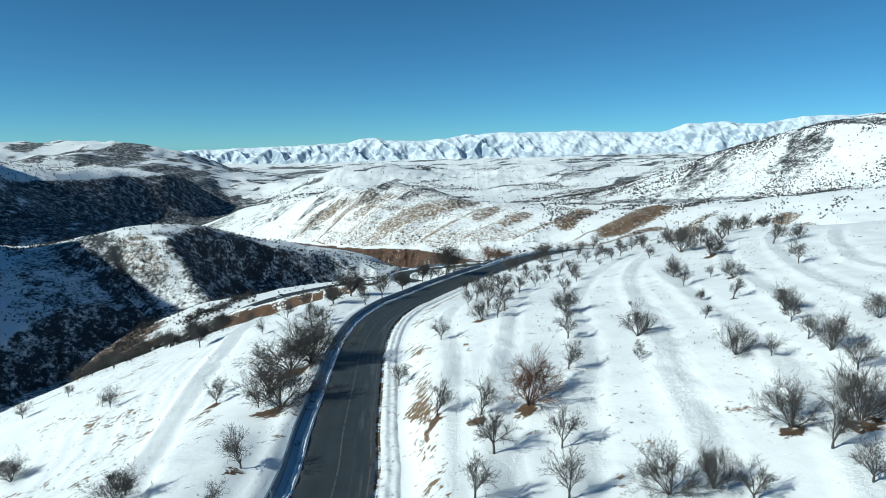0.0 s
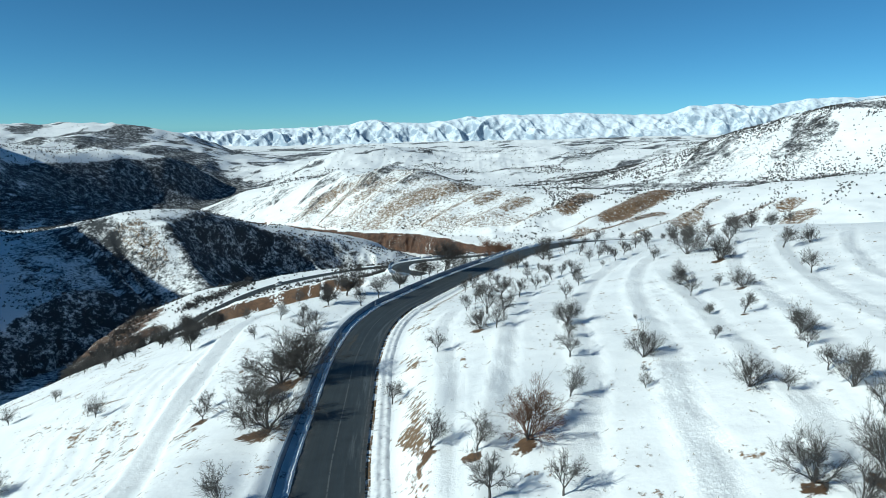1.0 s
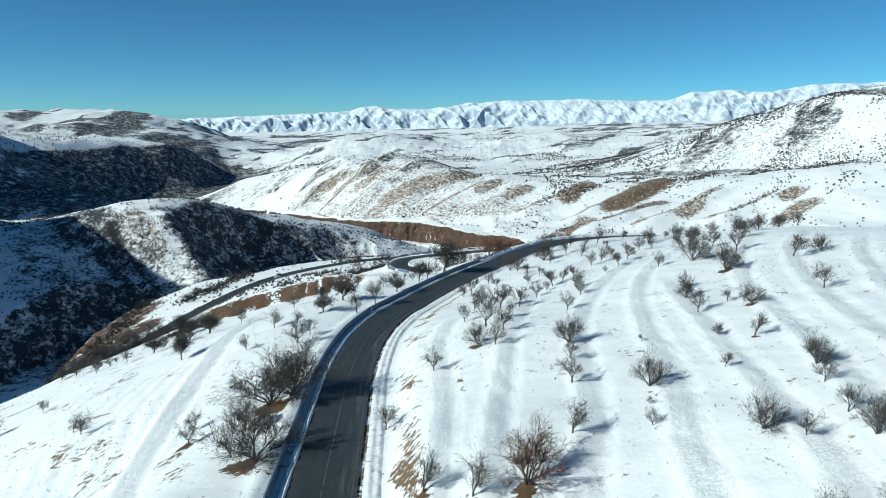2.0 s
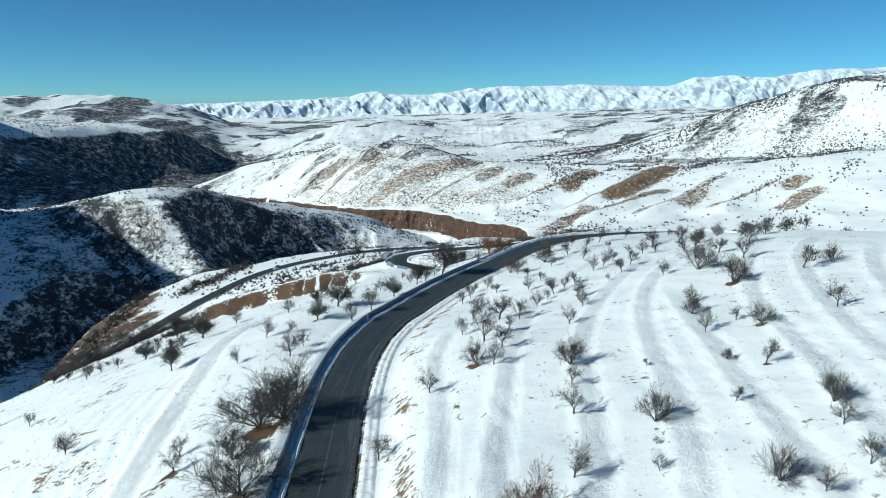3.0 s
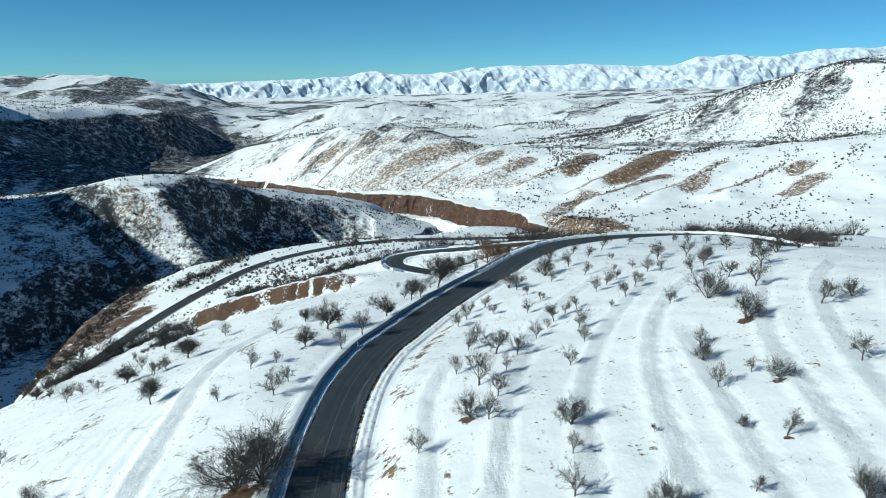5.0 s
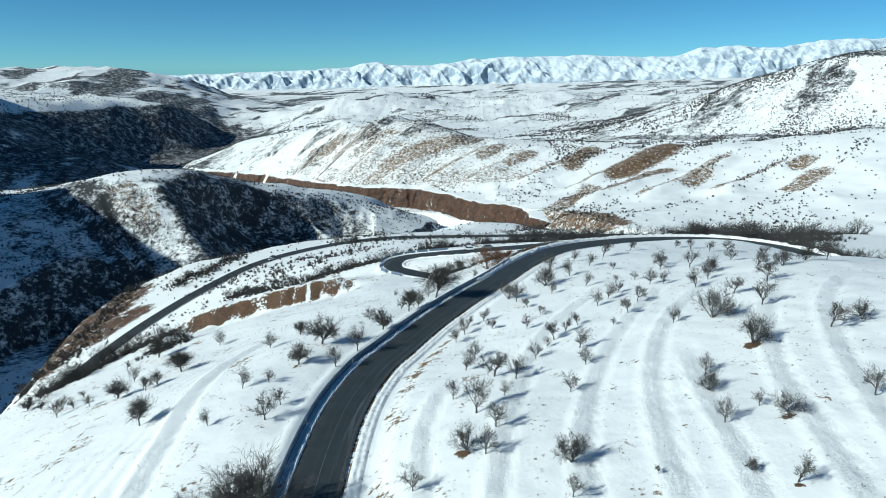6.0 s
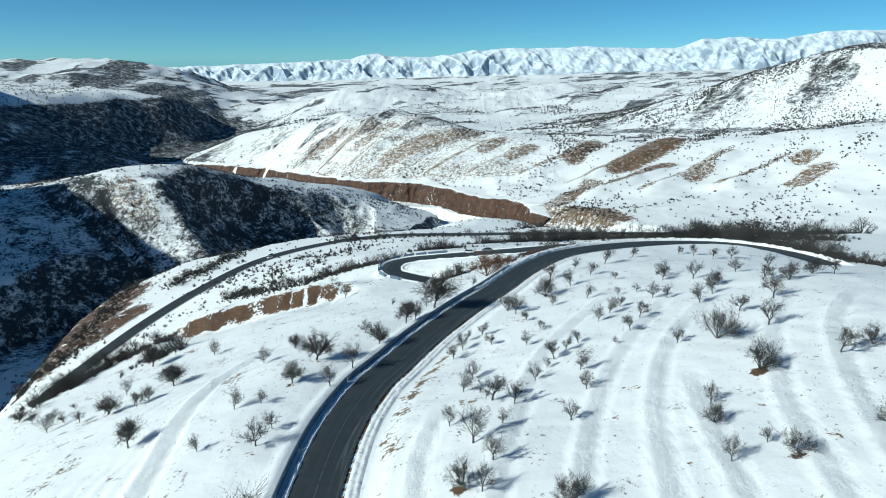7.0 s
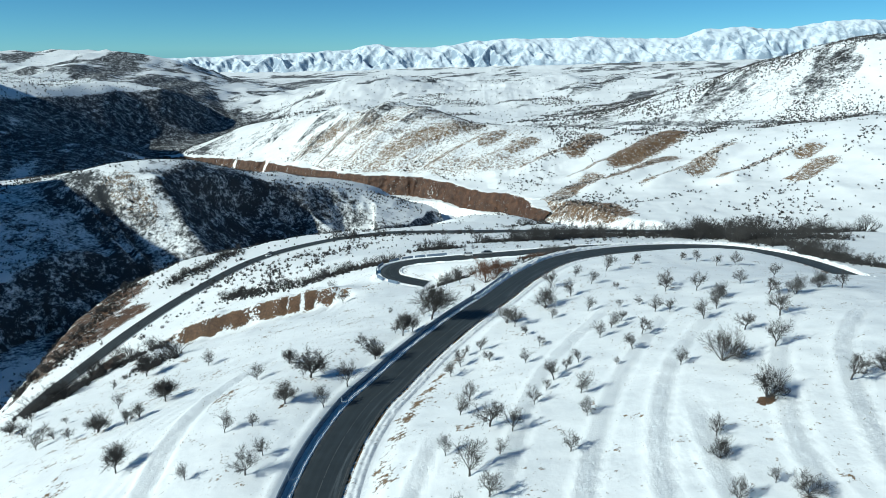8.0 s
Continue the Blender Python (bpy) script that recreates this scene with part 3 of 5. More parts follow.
    # slanting ribs of the sunny hillside
    for x0, y0, x1, y1 in HILL_RIBS:
        size = math.hypot(x1 - x0, y1 - y0)
        ax, ay = (x1 - x0) / size, (y1 - y0) / size
        t = (x - x0) * ax + (y - y0) * ay
        off = (x - x0) * ay - (y - y0) * ax + 9 * fbm(x / 60, y / 60, 2, 85)
        h = h + 7.5 * np.maximum(0, 1 - np.where(off > 0, off / 16, -off / 34)) * step_between(-10, 40, t) * (1 - step_between(size - 50, size + 10, t))
    # terrace treads of the orchard: narrow benches that lean back into the hill
    tread = np.zeros_like(h)
    for line, lean, half in TREAD_LINES:
        t, _, along = near_line(line, x, y)
        ends = step_between(0, 12, along) * (1 - step_between(line_length(line) - 14, line_length(line), along))
        cut = (1 - step_between(half, half + np.where(t > 0, 0.6, 0.9), np.abs(t))) * ends
        h = h - lean * t * cut
        wheel = np.exp(-((np.abs(t) - 0.85) / 0.22) ** 2)
        h = h - (0.12 * wheel - 0.16 * fbm(x / 1.5, y / 1.5, 2, 37)) * cut
        tread = np.maximum(tread, (1 - step_between(half - 0.3, half + 0.5, np.abs(t) + 0.8 * fbm(x / 2, y / 2, 2, 8))) * ends)
    # cattle paths that step the slope below the road
    west = step_between(-14, -22, d) * (1 - step_between(150, 230, y)) * (1 - tread)
    paths = h / 1.1 + 1.2 * fbm(x / 14, y / 14, 3, 88)
    h = h + west * 0.26 * (np.abs(paths - np.floor(paths) - 0.5) * 2 - 0.5) * step_between(-0.1, 0.12, fbm(x / 17, y / 17, 2, 89))
    # road beds are benched into the slope
    for line, half, bank in ((ROAD_LINE, 5.1, 5.0), (LOWER_LINE, 4.6, 7.0), (HAIRPIN_LINE, 4.4, 3.0)):
        s, z = (d, road_z) if line is ROAD_LINE else near_line(line, x, y)[:2]
        k = step_between(half, half + bank, np.abs(s))
        h = np.where(np.abs(s) < half + bank, (z - 0.12) * (1 - k) + h * k, h)
    h = h + 0.5 * np.exp(-((d + 6.4) / 1.0) ** 2) * (y < 250)
    if not full:
        return h
    return h, d, red, tread, g, far, bare


def grid_line(lo, hi, fine_lo, fine_hi, fine, growth):
    out = [fine_lo]
    while out[-1] < hi:
        out.append(out[-1] + max(fine, growth * max(0, out[-1] - fine_hi) + fine))
    down = [fine_lo]
    while down[-1] > lo:
        down.append(down[-1] - (growth * (fine_lo - down[-1]) + fine))
    return np.array(down[:0:-1] + out)


XS = grid_line(-3000, 3000, -45, 75, 0.62, 0.0125)
YS = grid_line(-900, 4900, 48, 170, 0.62, 0.0080)
YS = np.unique(np.round(np.r_[YS[(YS < 560) | (YS > 1450)], np.arange(562, 1450, 3.6)], 3))


def sheet(name, xs, ys, hs, mat, covers=()):
    nx, ny = len(xs), len(ys)
    gx, gy = np.meshgrid(xs, ys)
    co = np.stack([gx, gy, hs], -1).reshape(-1, 3)
    i = (np.arange(ny - 1)[:, None] * nx + np.arange(nx - 1)[None]).ravel()
    faces = np.stack([i, i + 1, i + nx + 1, i + nx], -1)
    me = bpy.data.meshes.new(name)
    me.vertices.add(len(co))
    me.vertices.foreach_set("co", co.ravel())
    me.loops.add(faces.size)
    me.loops.foreach_set("vertex_index", faces.ravel())
    me.polygons.add(len(faces))
    me.polygons.foreach_set("loop_start", np.arange(0, faces.size, 4))
    me.polygons.foreach_set("use_smooth", np.ones(len(faces), bool))
    me.update(calc_edges=True)
    for key, values in covers:
        a = me.attributes.new(key, "FLOAT", "POINT")
        a.data.foreach_set("value", np.ascontiguousarray(values, dtype=np.float32).ravel())
    me.materials.append(mat)
    return new(name, me)


GX, GY = np.meshgrid(XS, YS)
H, D, RED, TREAD, GORGE_GAP, FAR, BARE = land(GX, GY, True)
DZY, DZX = np.gradient(H, YS, XS)
STEEP = np.hypot(DZX, DZY)

# bare patches: x, y at both ends, half width, strength
PATCHES = [
    (-153, 288, -160, 312, 6, 0.75), (-220, 340, -212, 424, 17, 0.62),
    (-198, 360, -188, 388, 9, 0.66), (-302, 1289, -267, 1300, 16, 0.5), (-239, 1258, -178, 1262, 11, 0.46), (-193, 1226, -146, 1250, 11, 0.46),
    (-126, 1154, -5, 1212, 22, 0.5), (23, 1127, 46, 1153, 10, 0.5), (61, 1083, 94, 1113, 10, 0.5), (152, 1056, 189, 1107, 14, 0.58),
    (212, 982, 302, 1078, 20, 0.66), (132, 874, 262, 955, 12, 0.58),
]
PATCHES_EAST = [
    (80, 800, 162, 932, 12, 0.5), (273, 879, 300, 912, 10, 0.52), (296, 924, 342, 967, 9, 0.45), (396, 865, 414, 879, 9, 0.52), (367, 802, 405, 830, 11, 0.52),
    (110, 790, 150, 713, 14, 0.6), (231, 521, 236, 505, 6, 0.55), (-330, 660, -300, 640, 12, 0.42), (-345, 655, -320, 600, 9, 0.4), (-160, 1120, -120, 1160, 14, 0.44),
    (-60, 1080, 60, 1040, 20, 0.36), (-240, 1170, -60, 1100, 26, 0.34), (-300, 1330, -230, 1300, 12, 0.45), (-160, 600, -130, 560, 12, 0.4),
]
# lines of dense scrub: x, y at both ends, half width, strength
HEDGES = [
    (-140, 1325, -40, 1275, 10, 0.62), (-40, 1275, 70, 1225, 8, 0.66), (70, 1225, 170, 1195, 8, 0.6), (137, 1500, 283, 1350, 26, 0.55), (283, 1350, 398, 1220, 24, 0.58), (398, 1220, 493, 1120, 20, 0.58),
    (493, 1120, 600, 1050, 20, 0.55), (344, 1640, 440, 1540, 22, 0.55), (440, 1540, 520, 1440, 16, 0.5), (450, 1250, 560, 1330, 30, 0.5), (540, 1180, 640, 1260, 26, 0.5), (700, 1330, 760, 1240, 22, 0.6),
]
# trodden or thawed earth round single trees: x, y, radius
SPOTS = [(-25, 94.0, 3.4), (-23.5, 76.9, 2.6), (-21, 57.3, 1.2), (-3.6, 63.6, 0.9), (0.4, 61.3, 1.0), (4.8, 61.6, 1.3), (1.4, 103.4, 1.3), (42.5, 122, 1.6), (22.2, 48, 1.2), (26.2, 46.6, 1.6), (-34.5, 87.4, 1.1), (33.4, 87.6, 0.8), (38, 100.8, 1.2), (-29.4, 142.6, 0.7)]
SOIL = 0.34 * step_between(0.35, 0.9, STEEP) * step_between(200, 400, GY) + np.where(RED, 0.80 + 0.9 * fbm(GX / 15, GY / 8, 4, 58), 0.0)
REDNESS = np.where(RED, 1.0, 0.15)
for x0, y0, x1, y1, half, strength in PATCHES + PATCHES_EAST:
    dx, dy = x1 - x0, y1 - y0
    t = np.clip(((GX - x0) * dx + (GY - y0) * dy) / (dx * dx + dy * dy), 0, 1)
    gap = np.hypot(GX - x0 - t * dx, GY - y0 - t * dy)
    wide = half * (1.45 if y0 > 700 else 1.0)
    SOIL = np.maximum(SOIL, (strength + 0.17) * (1 - step_between(0.6 * wide, 1.6 * wide, gap + 0.4 * wide * fbm(GX / 30, GY / 30, 3, 7))))
    REDNESS = np.maximum(REDNESS, (0.85 if y0 < 500 else 0.4) * (gap < 2 * half) * (strength > 0.54))
SOIL = np.maximum(SOIL, BARE * (0.86 + 1.3 * fbm(GX / 1.6, GY / 9.0, 3, 48)))
REDNESS = np.maximum(REDNESS, 0.8 * BARE)
# thin grass showing through the snow of the sunny hillside, in slanting streaks
GRASS = step_between(960, 1060, GY) * (1 - step_between(1330, 1420, GY)) * step_between(-420, -330, GX) * (1 - step_between(20, 260, GX))
CONTOUR = fbm(GX / 160, H / 2.6, 3, 84)
SOIL = np.maximum(SOIL, GRASS * (0.40 + 0.8 * np.clip(CONTOUR, -0.2, 0.3)))
SOIL = np.maximum(SOIL, GRASS * (0.33 + 1.0 * np.clip(fbm((GX - 0.9 * GY) / 34, (GX + GY) / 150, 4, 83), -0.2, 0.3)))
for x0, y0, x1, y1 in HILL_RIBS:
    size = math.hypot(x1 - x0, y1 - y0)
    ax, ay = (x1 - x0) / size, (y1 - y0) / size
    t = (GX - x0) * ax + (GY - y0) * ay
    off = (GX - x0) * ay - (GY - y0) * ax + 9 * fbm(GX / 60, GY / 60, 2, 85)
    ends = step_between(-5, 30, t) * (1 - step_between(size - 40, size + 5, t))
    SOIL = np.maximum(SOIL, ends * (0.62 + 0.5 * fbm(GX / 18, GY / 18, 3, 86)) * step_between(-26, -17, off) * (1 - step_between(-7, -2, off)))
for x0, y0, r in SPOTS:
    gap = np.hypot(GX - x0, (GY - y0))
    SOIL = np.maximum(SOIL, 0.92 * (1 - step_between(0.4 * r, 1.4 * r, gap + 0.8 * r * fbm(GX / 0.9, GY / 0.9, 3, 6))))
    REDNESS = np.maximum(REDNESS, 0.6 * (gap < 1.6 * r))
# the cut bank above the road and its dirty edges
CUT = np.exp(-((D - 8.4) / 2.2) ** 2) * (GY < 165) * (0.50 + 0.6 * fbm(GX / 7, GY / 7, 3, 71))
EDGE = np.exp(-((D - 3.65) / 0.45) ** 2) * (GY < 250) * 0.85
SOIL = np.maximum(SOIL, np.maximum(np.clip(CUT, 0, 0.68), EDGE))
WEEDS = 0.40 * step_between(-0.05, 0.2, fbm(GX / 11, GY / 9, 3, 77)) * (D < -14) * (1 - FAR) * (1 - TREAD)
SOIL = np.maximum(SOIL, np.maximum(WEEDS, 0.24 * (1 - TREAD) * (1 - FAR)))
# low scrub, thickened so its dark colour also stands in for valley shade
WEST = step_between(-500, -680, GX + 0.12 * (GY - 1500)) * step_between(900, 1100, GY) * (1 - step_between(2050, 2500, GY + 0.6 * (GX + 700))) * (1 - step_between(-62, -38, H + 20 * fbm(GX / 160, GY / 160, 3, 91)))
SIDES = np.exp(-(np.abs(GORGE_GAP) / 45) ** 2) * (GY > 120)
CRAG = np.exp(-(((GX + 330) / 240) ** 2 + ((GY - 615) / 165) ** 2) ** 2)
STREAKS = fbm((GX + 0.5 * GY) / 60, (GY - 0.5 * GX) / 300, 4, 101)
SCRUB_SHADE = 0.22 * FAR + (0.49 + 1.1 * np.clip(STREAKS, -0.3, 0.1)) * WEST + 0.26 * SIDES + (0.25 + 0.5 * np.clip(fbm((0.66 * GX + 0.75 * GY) / 30, (0.75 * GX - 0.66 * GY) / 110, 4, 99) + 0.06, 0, 1)) * CRAG + 0.12 * FAR * step_between(0.35, 0.7, STEEP)
FLANK = step_between(-1700, -1450, GX) * (1 - step_between(-850, -760, GX)) * step_between(2000, 2300, GY) * (1 - step_between(3150, 3350, GY))
SCRUB_SHADE = SCRUB_SHADE + 0.26 * FLANK * step_between(-0.12, 0.1, fbm((GX + 0.4 * GY) / 130, (GY - 0.4 * GX) / 420, 4, 103))
# extra dark cover to tone down sunlit patches at the crag's end
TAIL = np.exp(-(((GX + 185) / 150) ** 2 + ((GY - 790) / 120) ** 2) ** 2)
SCRUB_SHADE = SCRUB_SHADE + 0.22 * TAIL
SCRUB_SHADE = SCRUB_SHADE + 0.27 * np.exp(-((GY - 2950) / 600) ** 2) * (GX < -800) * step_between(-0.03, 0.07, fbm(GX / 110, GY / 190, 5, 97))
SCRUB_SHADE = SCRUB_SHADE + 0.15 * step_between(1800, 2100, GY) * (1 - step_between(2900, 3300, GY)) * (GX > -700) * step_between(0.02, 0.12, fbm(GX / 75, GY / 60, 4, 92))
SCRUB_SHADE = SCRUB_SHADE + 0.25 * step_between(2900, 3500, GY) * (GX > -1500) * step_between(-0.12, 0.06, fbm(GX / 520, GY / 90, 4, 94))
SCRUB_SHADE = SCRUB_SHADE + (0.24 + 0.08 * step_between(130, 260, GX)) * step_between(-0.04, 0.12, fbm((GX - 0.8 * GY) / 70, (GX + GY) / 230, 4, 95)) * step_between(1000, 1300, GY)
for x0, y0, x1, y1, half, strength in HEDGES:
    dx, dy = x1 - x0, y1 - y0
    t = np.clip(((GX - x0) * dx + (GY - y0) * dy) / (dx * dx + dy * dy), 0, 1)
    gap = np.hypot(GX - x0 - t * dx, GY - y0 - t * dy)
    SCRUB_SHADE = np.maximum(SCRUB_SHADE, strength * (1 - step_between(0.5 * half, 1.6 * half, gap)))
SLAB = 0.66 * GX + 0.75 * GY + 16 * fbm(GX / 55, GY / 55, 3, 76)
# cover thinned on the crag's slab to colour it as sunlit
SCRUB_SHADE = np.minimum(SCRUB_SHADE, 0.615) - 0.07 * CRAG * step_between(262, 272, SLAB) * (1 - step_between(294, 306, SLAB))
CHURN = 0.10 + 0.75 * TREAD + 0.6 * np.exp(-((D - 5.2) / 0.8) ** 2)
ground = sheet("ground", XS, YS, H, GROUND, [("soil", SOIL), ("scrub", SCRUB_SHADE), ("churn", CHURN), ("red", REDNESS)])
tagged(ground, "snow-covered hills with bare brown earth and scrub", "ground", kind="structure")

# ---- far mountains ----
CREST = [(-2300, -20), (-1893, -7), (-1595, 4), (-1226, 28), (-861, 42), (-642, 73), (-355, 56), (38, 97), (320, 121), (566, 124), (916, 117), (1264, 117), (1431, 167), (1601, 183), (1942, 176), (2075, 196), (2272, 228), (2502, 221), (2770, 247), (3100, 230)]
mx, my = np.arange(-2400, 3100, 8.0), np.arange(4200, 4690, 5.5)
MX, MY = np.meshgrid(mx, my)
crest = np.interp(MX, [c[0] for c in CREST], [c[1] for c in CREST]) + 16
rise = np.clip((MY - 4270 + 90 * fbm(MX / 160, MY / 160, 4, 4)) / 260, 0, 1)
base = -54 + 0.029 * (MX + 300) - 60 * np.clip((4290 - MY) / 60, 0, 1)


def tent(v):
    """A zigzag between 0 and 1."""
    return np.abs(2 * (v - np.floor(v)) - 1)


# spurs run down to the plain both ways and meet in peaks; finer ones grow between them
depth = MY - 4270
relief = 0
for size, tall, seed in ((230, 66, 61), (104, 34, 64), (47, 15, 67)):
    bend = 0.8 * fbm(MX / (1.7 * size), MY / (1.7 * size), 3, seed)
    bend_back = 0.8 * fbm(MX / (1.5 * size), MY / (1.5 * size), 3, seed + 11)
    relief = relief + tall * (np.maximum(tent((MX + 0.75 * depth) / size + bend), tent((MX - 0.6 * depth) / (1.23 * size) + bend_back)) - 0.62)
strength = 0.5 + 1.6 * np.clip(fbm(MX / 300, MY / 500, 2, 62) + 0.2, 0, 0.5)
envelope = np.sin(np.pi * np.clip(rise, 0, 1) ** 0.75) + 0.12 * (rise > 0)
MH = base + (crest - base) * rise ** 1.1 + strength * envelope * relief - 8 + 24 * fbm(MX / 120, 0 * MX, 5, 69) * (rise > 0.9) - 260 * np.clip((MY - 4560) / 200, 0, 1)
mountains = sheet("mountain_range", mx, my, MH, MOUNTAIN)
tagged(mountains, "distant snowy mountain range with blue shaded ridges", "mountains", kind="structure")


# ---- red cliff ----
def quick_mesh(name, co, faces, mat):
    """A mesh from arrays: places and equally long faces."""
    co, faces = np.asarray(co, np.float32), np.asarray(faces, np.int32)
    me = bpy.data.meshes.new(name)
    me.vertices.add(len(co))
    me.vertices.foreach_set("co", co.ravel())
    me.loops.add(faces.size)
    me.loops.foreach_set("vertex_index", faces.ravel())
    me.polygons.add(len(faces))
    me.polygons.foreach_set("loop_start", np.arange(0, faces.size, faces.shape[1]))
    me.update(calc_edges=True)
    me.materials.append(mat)
    return me


def cliff(start, end, seed):
    """A stretch of the eroded cliff under the hillside: snow lip, blocky face and gullies."""
    line = dense(RIM, 1.1)
    run = np.r_[0, np.cumsum(np.hypot(*np.diff(line[:, :2], axis=0).T))]
    line, run = line[(run > start) & (run < end)], run[(run > start) & (run < end)]
    way = np.gradient(line[:, :2], axis=0)
    way /= np.linalg.norm(way, axis=1)[:, None]
    fade = step_between(0, 12, run - start) * step_between(0, 26, end - run)
    lip = -5 + fade * (11 + 14 * fbm(run / 46, 0 * run + seed, 3, 56) + 5 * ridged(run / 17, 0 * run, 2, 57))
    jag = fade * (2.6 * fbm(run / 11, 0 * run, 3, 58) + 2.4 * (value_noise(np.floor(run / 23 + fbm(run / 30, 0 * run, 2, 3)), 0 * run, 60) - 0.5))
    deep = 29 + 10 * fbm(run / 60, 0 * run, 2, 59)
    rows, soil = [], []
    levels = [(-12, None), (-2.5, 0)] + [(0, k / 17) for k in range(18)]
    for o, v in levels:
        if v is None:
            off, z = 0 * run - 12, None
        else:
            chip = 8.0 * (ridged(run / 16, v * 1.2 + 0 * run, 3, 62) - 0.5) + 2.4 * fbm(run / 3.3, v * 7 + 0 * run, 2, 65)
            ledge = 1.8 * np.floor(v * 3 + 1.2 * fbm(run / 25, 0 * run, 2, 66))
            off = lip + o + (5.5 * v + ledge + chip * min(1, 4 * v)) * (1 if o == 0 else 0)
            z = line[:, 2] + jag + (0.5 if o else 0) - deep * v
        px, py = line[:, 0] + way[:, 1] * off, line[:, 1] - way[:, 0] * off
        rows.append(np.stack([px, py, land(px, py) - 0.6 if z is None else z], -1))
        soil.append(0 * run if v is None or o else (1.0 + 0.8 * fbm(run / 9, 2 * v + 0 * run, 3, 68) - (0.35 if v == 0 else 0)))
    n, co = len(run), np.concatenate(rows)
    i = (np.arange(len(rows) - 1)[:, None] * n + np.arange(n - 1)[None]).ravel()
    me = quick_mesh("cliff", co, np.stack([i, i + n, i + n + 1, i + 1], -1), GROUND)
    soil = np.concatenate(soil)
    for key, values in (("soil", soil), ("red", np.ones(len(co))), ("scrub", np.zeros(len(co))), ("churn", np.zeros(len(co)))):
        me.attributes.new(key, "FLOAT", "POINT").data.foreach_set("value", np.ascontiguousarray(values, dtype=np.float32))
    return tagged(new("cliff", me), "eroded red-brown earth cliff under a lip of snow", "cliff", kind="structure")


cliff(20, TONGUES[0][0] - TONGUES[0][1], 1)
cliff(TONGUES[0][0] + TONGUES[0][1], TONGUES[1][0] - TONGUES[1][1], 2)
cliff(TONGUES[1][0] + TONGUES[1][1], line_length(RIM_LINE) - 4, 3)


# ---- roads ----
def ribbon(name, line, offsets, heights, mat, across=False):
    """A strip laid along a dense line; offsets to the right of the way and heights above it, plain or one a row."""
    co, faces, side = [], [], []
    n = len(offsets)
    for k, p in enumerate(line):
        a, b = line[max(0, k - 1)], line[min(len(line) - 1, k + 1)]
        t = (b - a)[:2] / np.linalg.norm((b - a)[:2])
        for o, h in zip(offsets, heights(k, p) if callable(heights) else heights):
            co.append((p[0] + t[1] * o, p[1] - t[0] * o, p[2] + h))
            side.append(o)
    for k in range(len(line) - 1):
        for j in range(n - 1):
            i = k * n + j
            faces.append((i, i + 1, i + n + 1, i + n))
    me = bpy.data.meshes.new(name)
    me.from_pydata(co, [], faces)
    me.polygons.foreach_set("use_smooth", [True] * len(faces))
    if across:
        a = me.attributes.new("across", "FLOAT", "POINT")
        a.data.foreach_set("value", side)
        far = np.r_[0, np.cumsum(np.hypot(*np.diff(line[:, :2], axis=0).T))]
        me.attributes.new("along", "FLOAT", "POINT").data.foreach_set("value", np.repeat(far, n).astype(np.float32))
    me.materials.append(mat)
    return new(name, me)


CROSS = np.linspace(-3.35, 3.35, 9)
tagged(ribbon("road", dense(ROAD, 1.5), CROSS, [0.07 - 0.012 * abs(o) for o in CROSS], ASPHALT, True), "dark worn asphalt mountain road with faded lines", "road", kind="structure")
tagged(ribbon("road", dense(LOWER_ROAD, 3), CROSS * 1.05, [0.25 - 0.012 * abs(o) for o in CROSS], ASPHALT, True), "dark asphalt road winding along the lower slope", "road", kind="structure")
tagged(ribbon("road", dense(HAIRPIN, 1.2), CROSS, [0.12 - 0.012 * abs(o) for o in CROSS], ASPHALT, True), "hairpin bend of dark asphalt road", "road", kind="structure")


def berm(line, start, end, low, high, tall, seed, label, across=13):
    """Ploughed snow heaped in crumbly ridges beside a road."""
    offs = np.linspace(low, high, across)
    u = np.linspace(0, 1, across)
    bell = np.sin(np.pi * u) ** 0.7 * (0.75 + 0.25 * np.cos(4 * np.pi * (u - 0.25)))

    def heights(k, p):
        lump = 0.8 * value_noise(p[0] * 0.7 + offs * 1.3, p[1] * 0.7 + offs * 0.9, seed) + 0.5 * value_noise(p[0] * 2.1 + offs * 3, p[1] * 2.1 - offs * 3, seed + 1) + 0.3 * value_noise(p[0] * 4.7 - offs * 5, p[1] * 4.7 + offs * 5, seed + 2)
        return tall * bell * (0.15 + lump) - 0.07
    rows = line[(line[:, 1] > start) & (line[:, 1] < end)]
    return tagged(ribbon("snow_berm", rows, offs, heights, BERM), label, "snow berm", kind="stuff")


FINE = dense(ROAD, 0.3)
berm(FINE[: int(len(FINE) * 0.80)], 35, 262, 3.85, 5.8, 0.24, 3, "ploughed crumbly snow ridge along the road edge")
berm(FINE[: int(len(FINE) * 0.62)], 40, 262, -4.15, -3.25, 0.36, 5, "crumbly snow ridge at the foot of the barrier")
berm(FINE[int(len(FINE) * 0.60):], 200, 300, -5.6, -3.5, 0.9, 7, "high white snow bank on the outside of the bend")
HAIR_FINE = dense(HAIRPIN, 0.6)
berm(HAIR_FINE, 200, 300, 3.4, 4.6, 0.5, 11, "snow ridge round the hairpin bend")
berm(HAIR_FINE, 200, 300, -4.6, -3.4, 0.6, 13, "snow ridge round the hairpin bend")


# ---- things ----
def part(name, bm, mat, parent, label=""):
    me = bpy.data.meshes.new(name)
    bm.to_mesh(me)
    bm.free()
    me.materials.append(mat)
    ob = new(name, me)
    ob.parent = parent
    return tagged(ob, label)


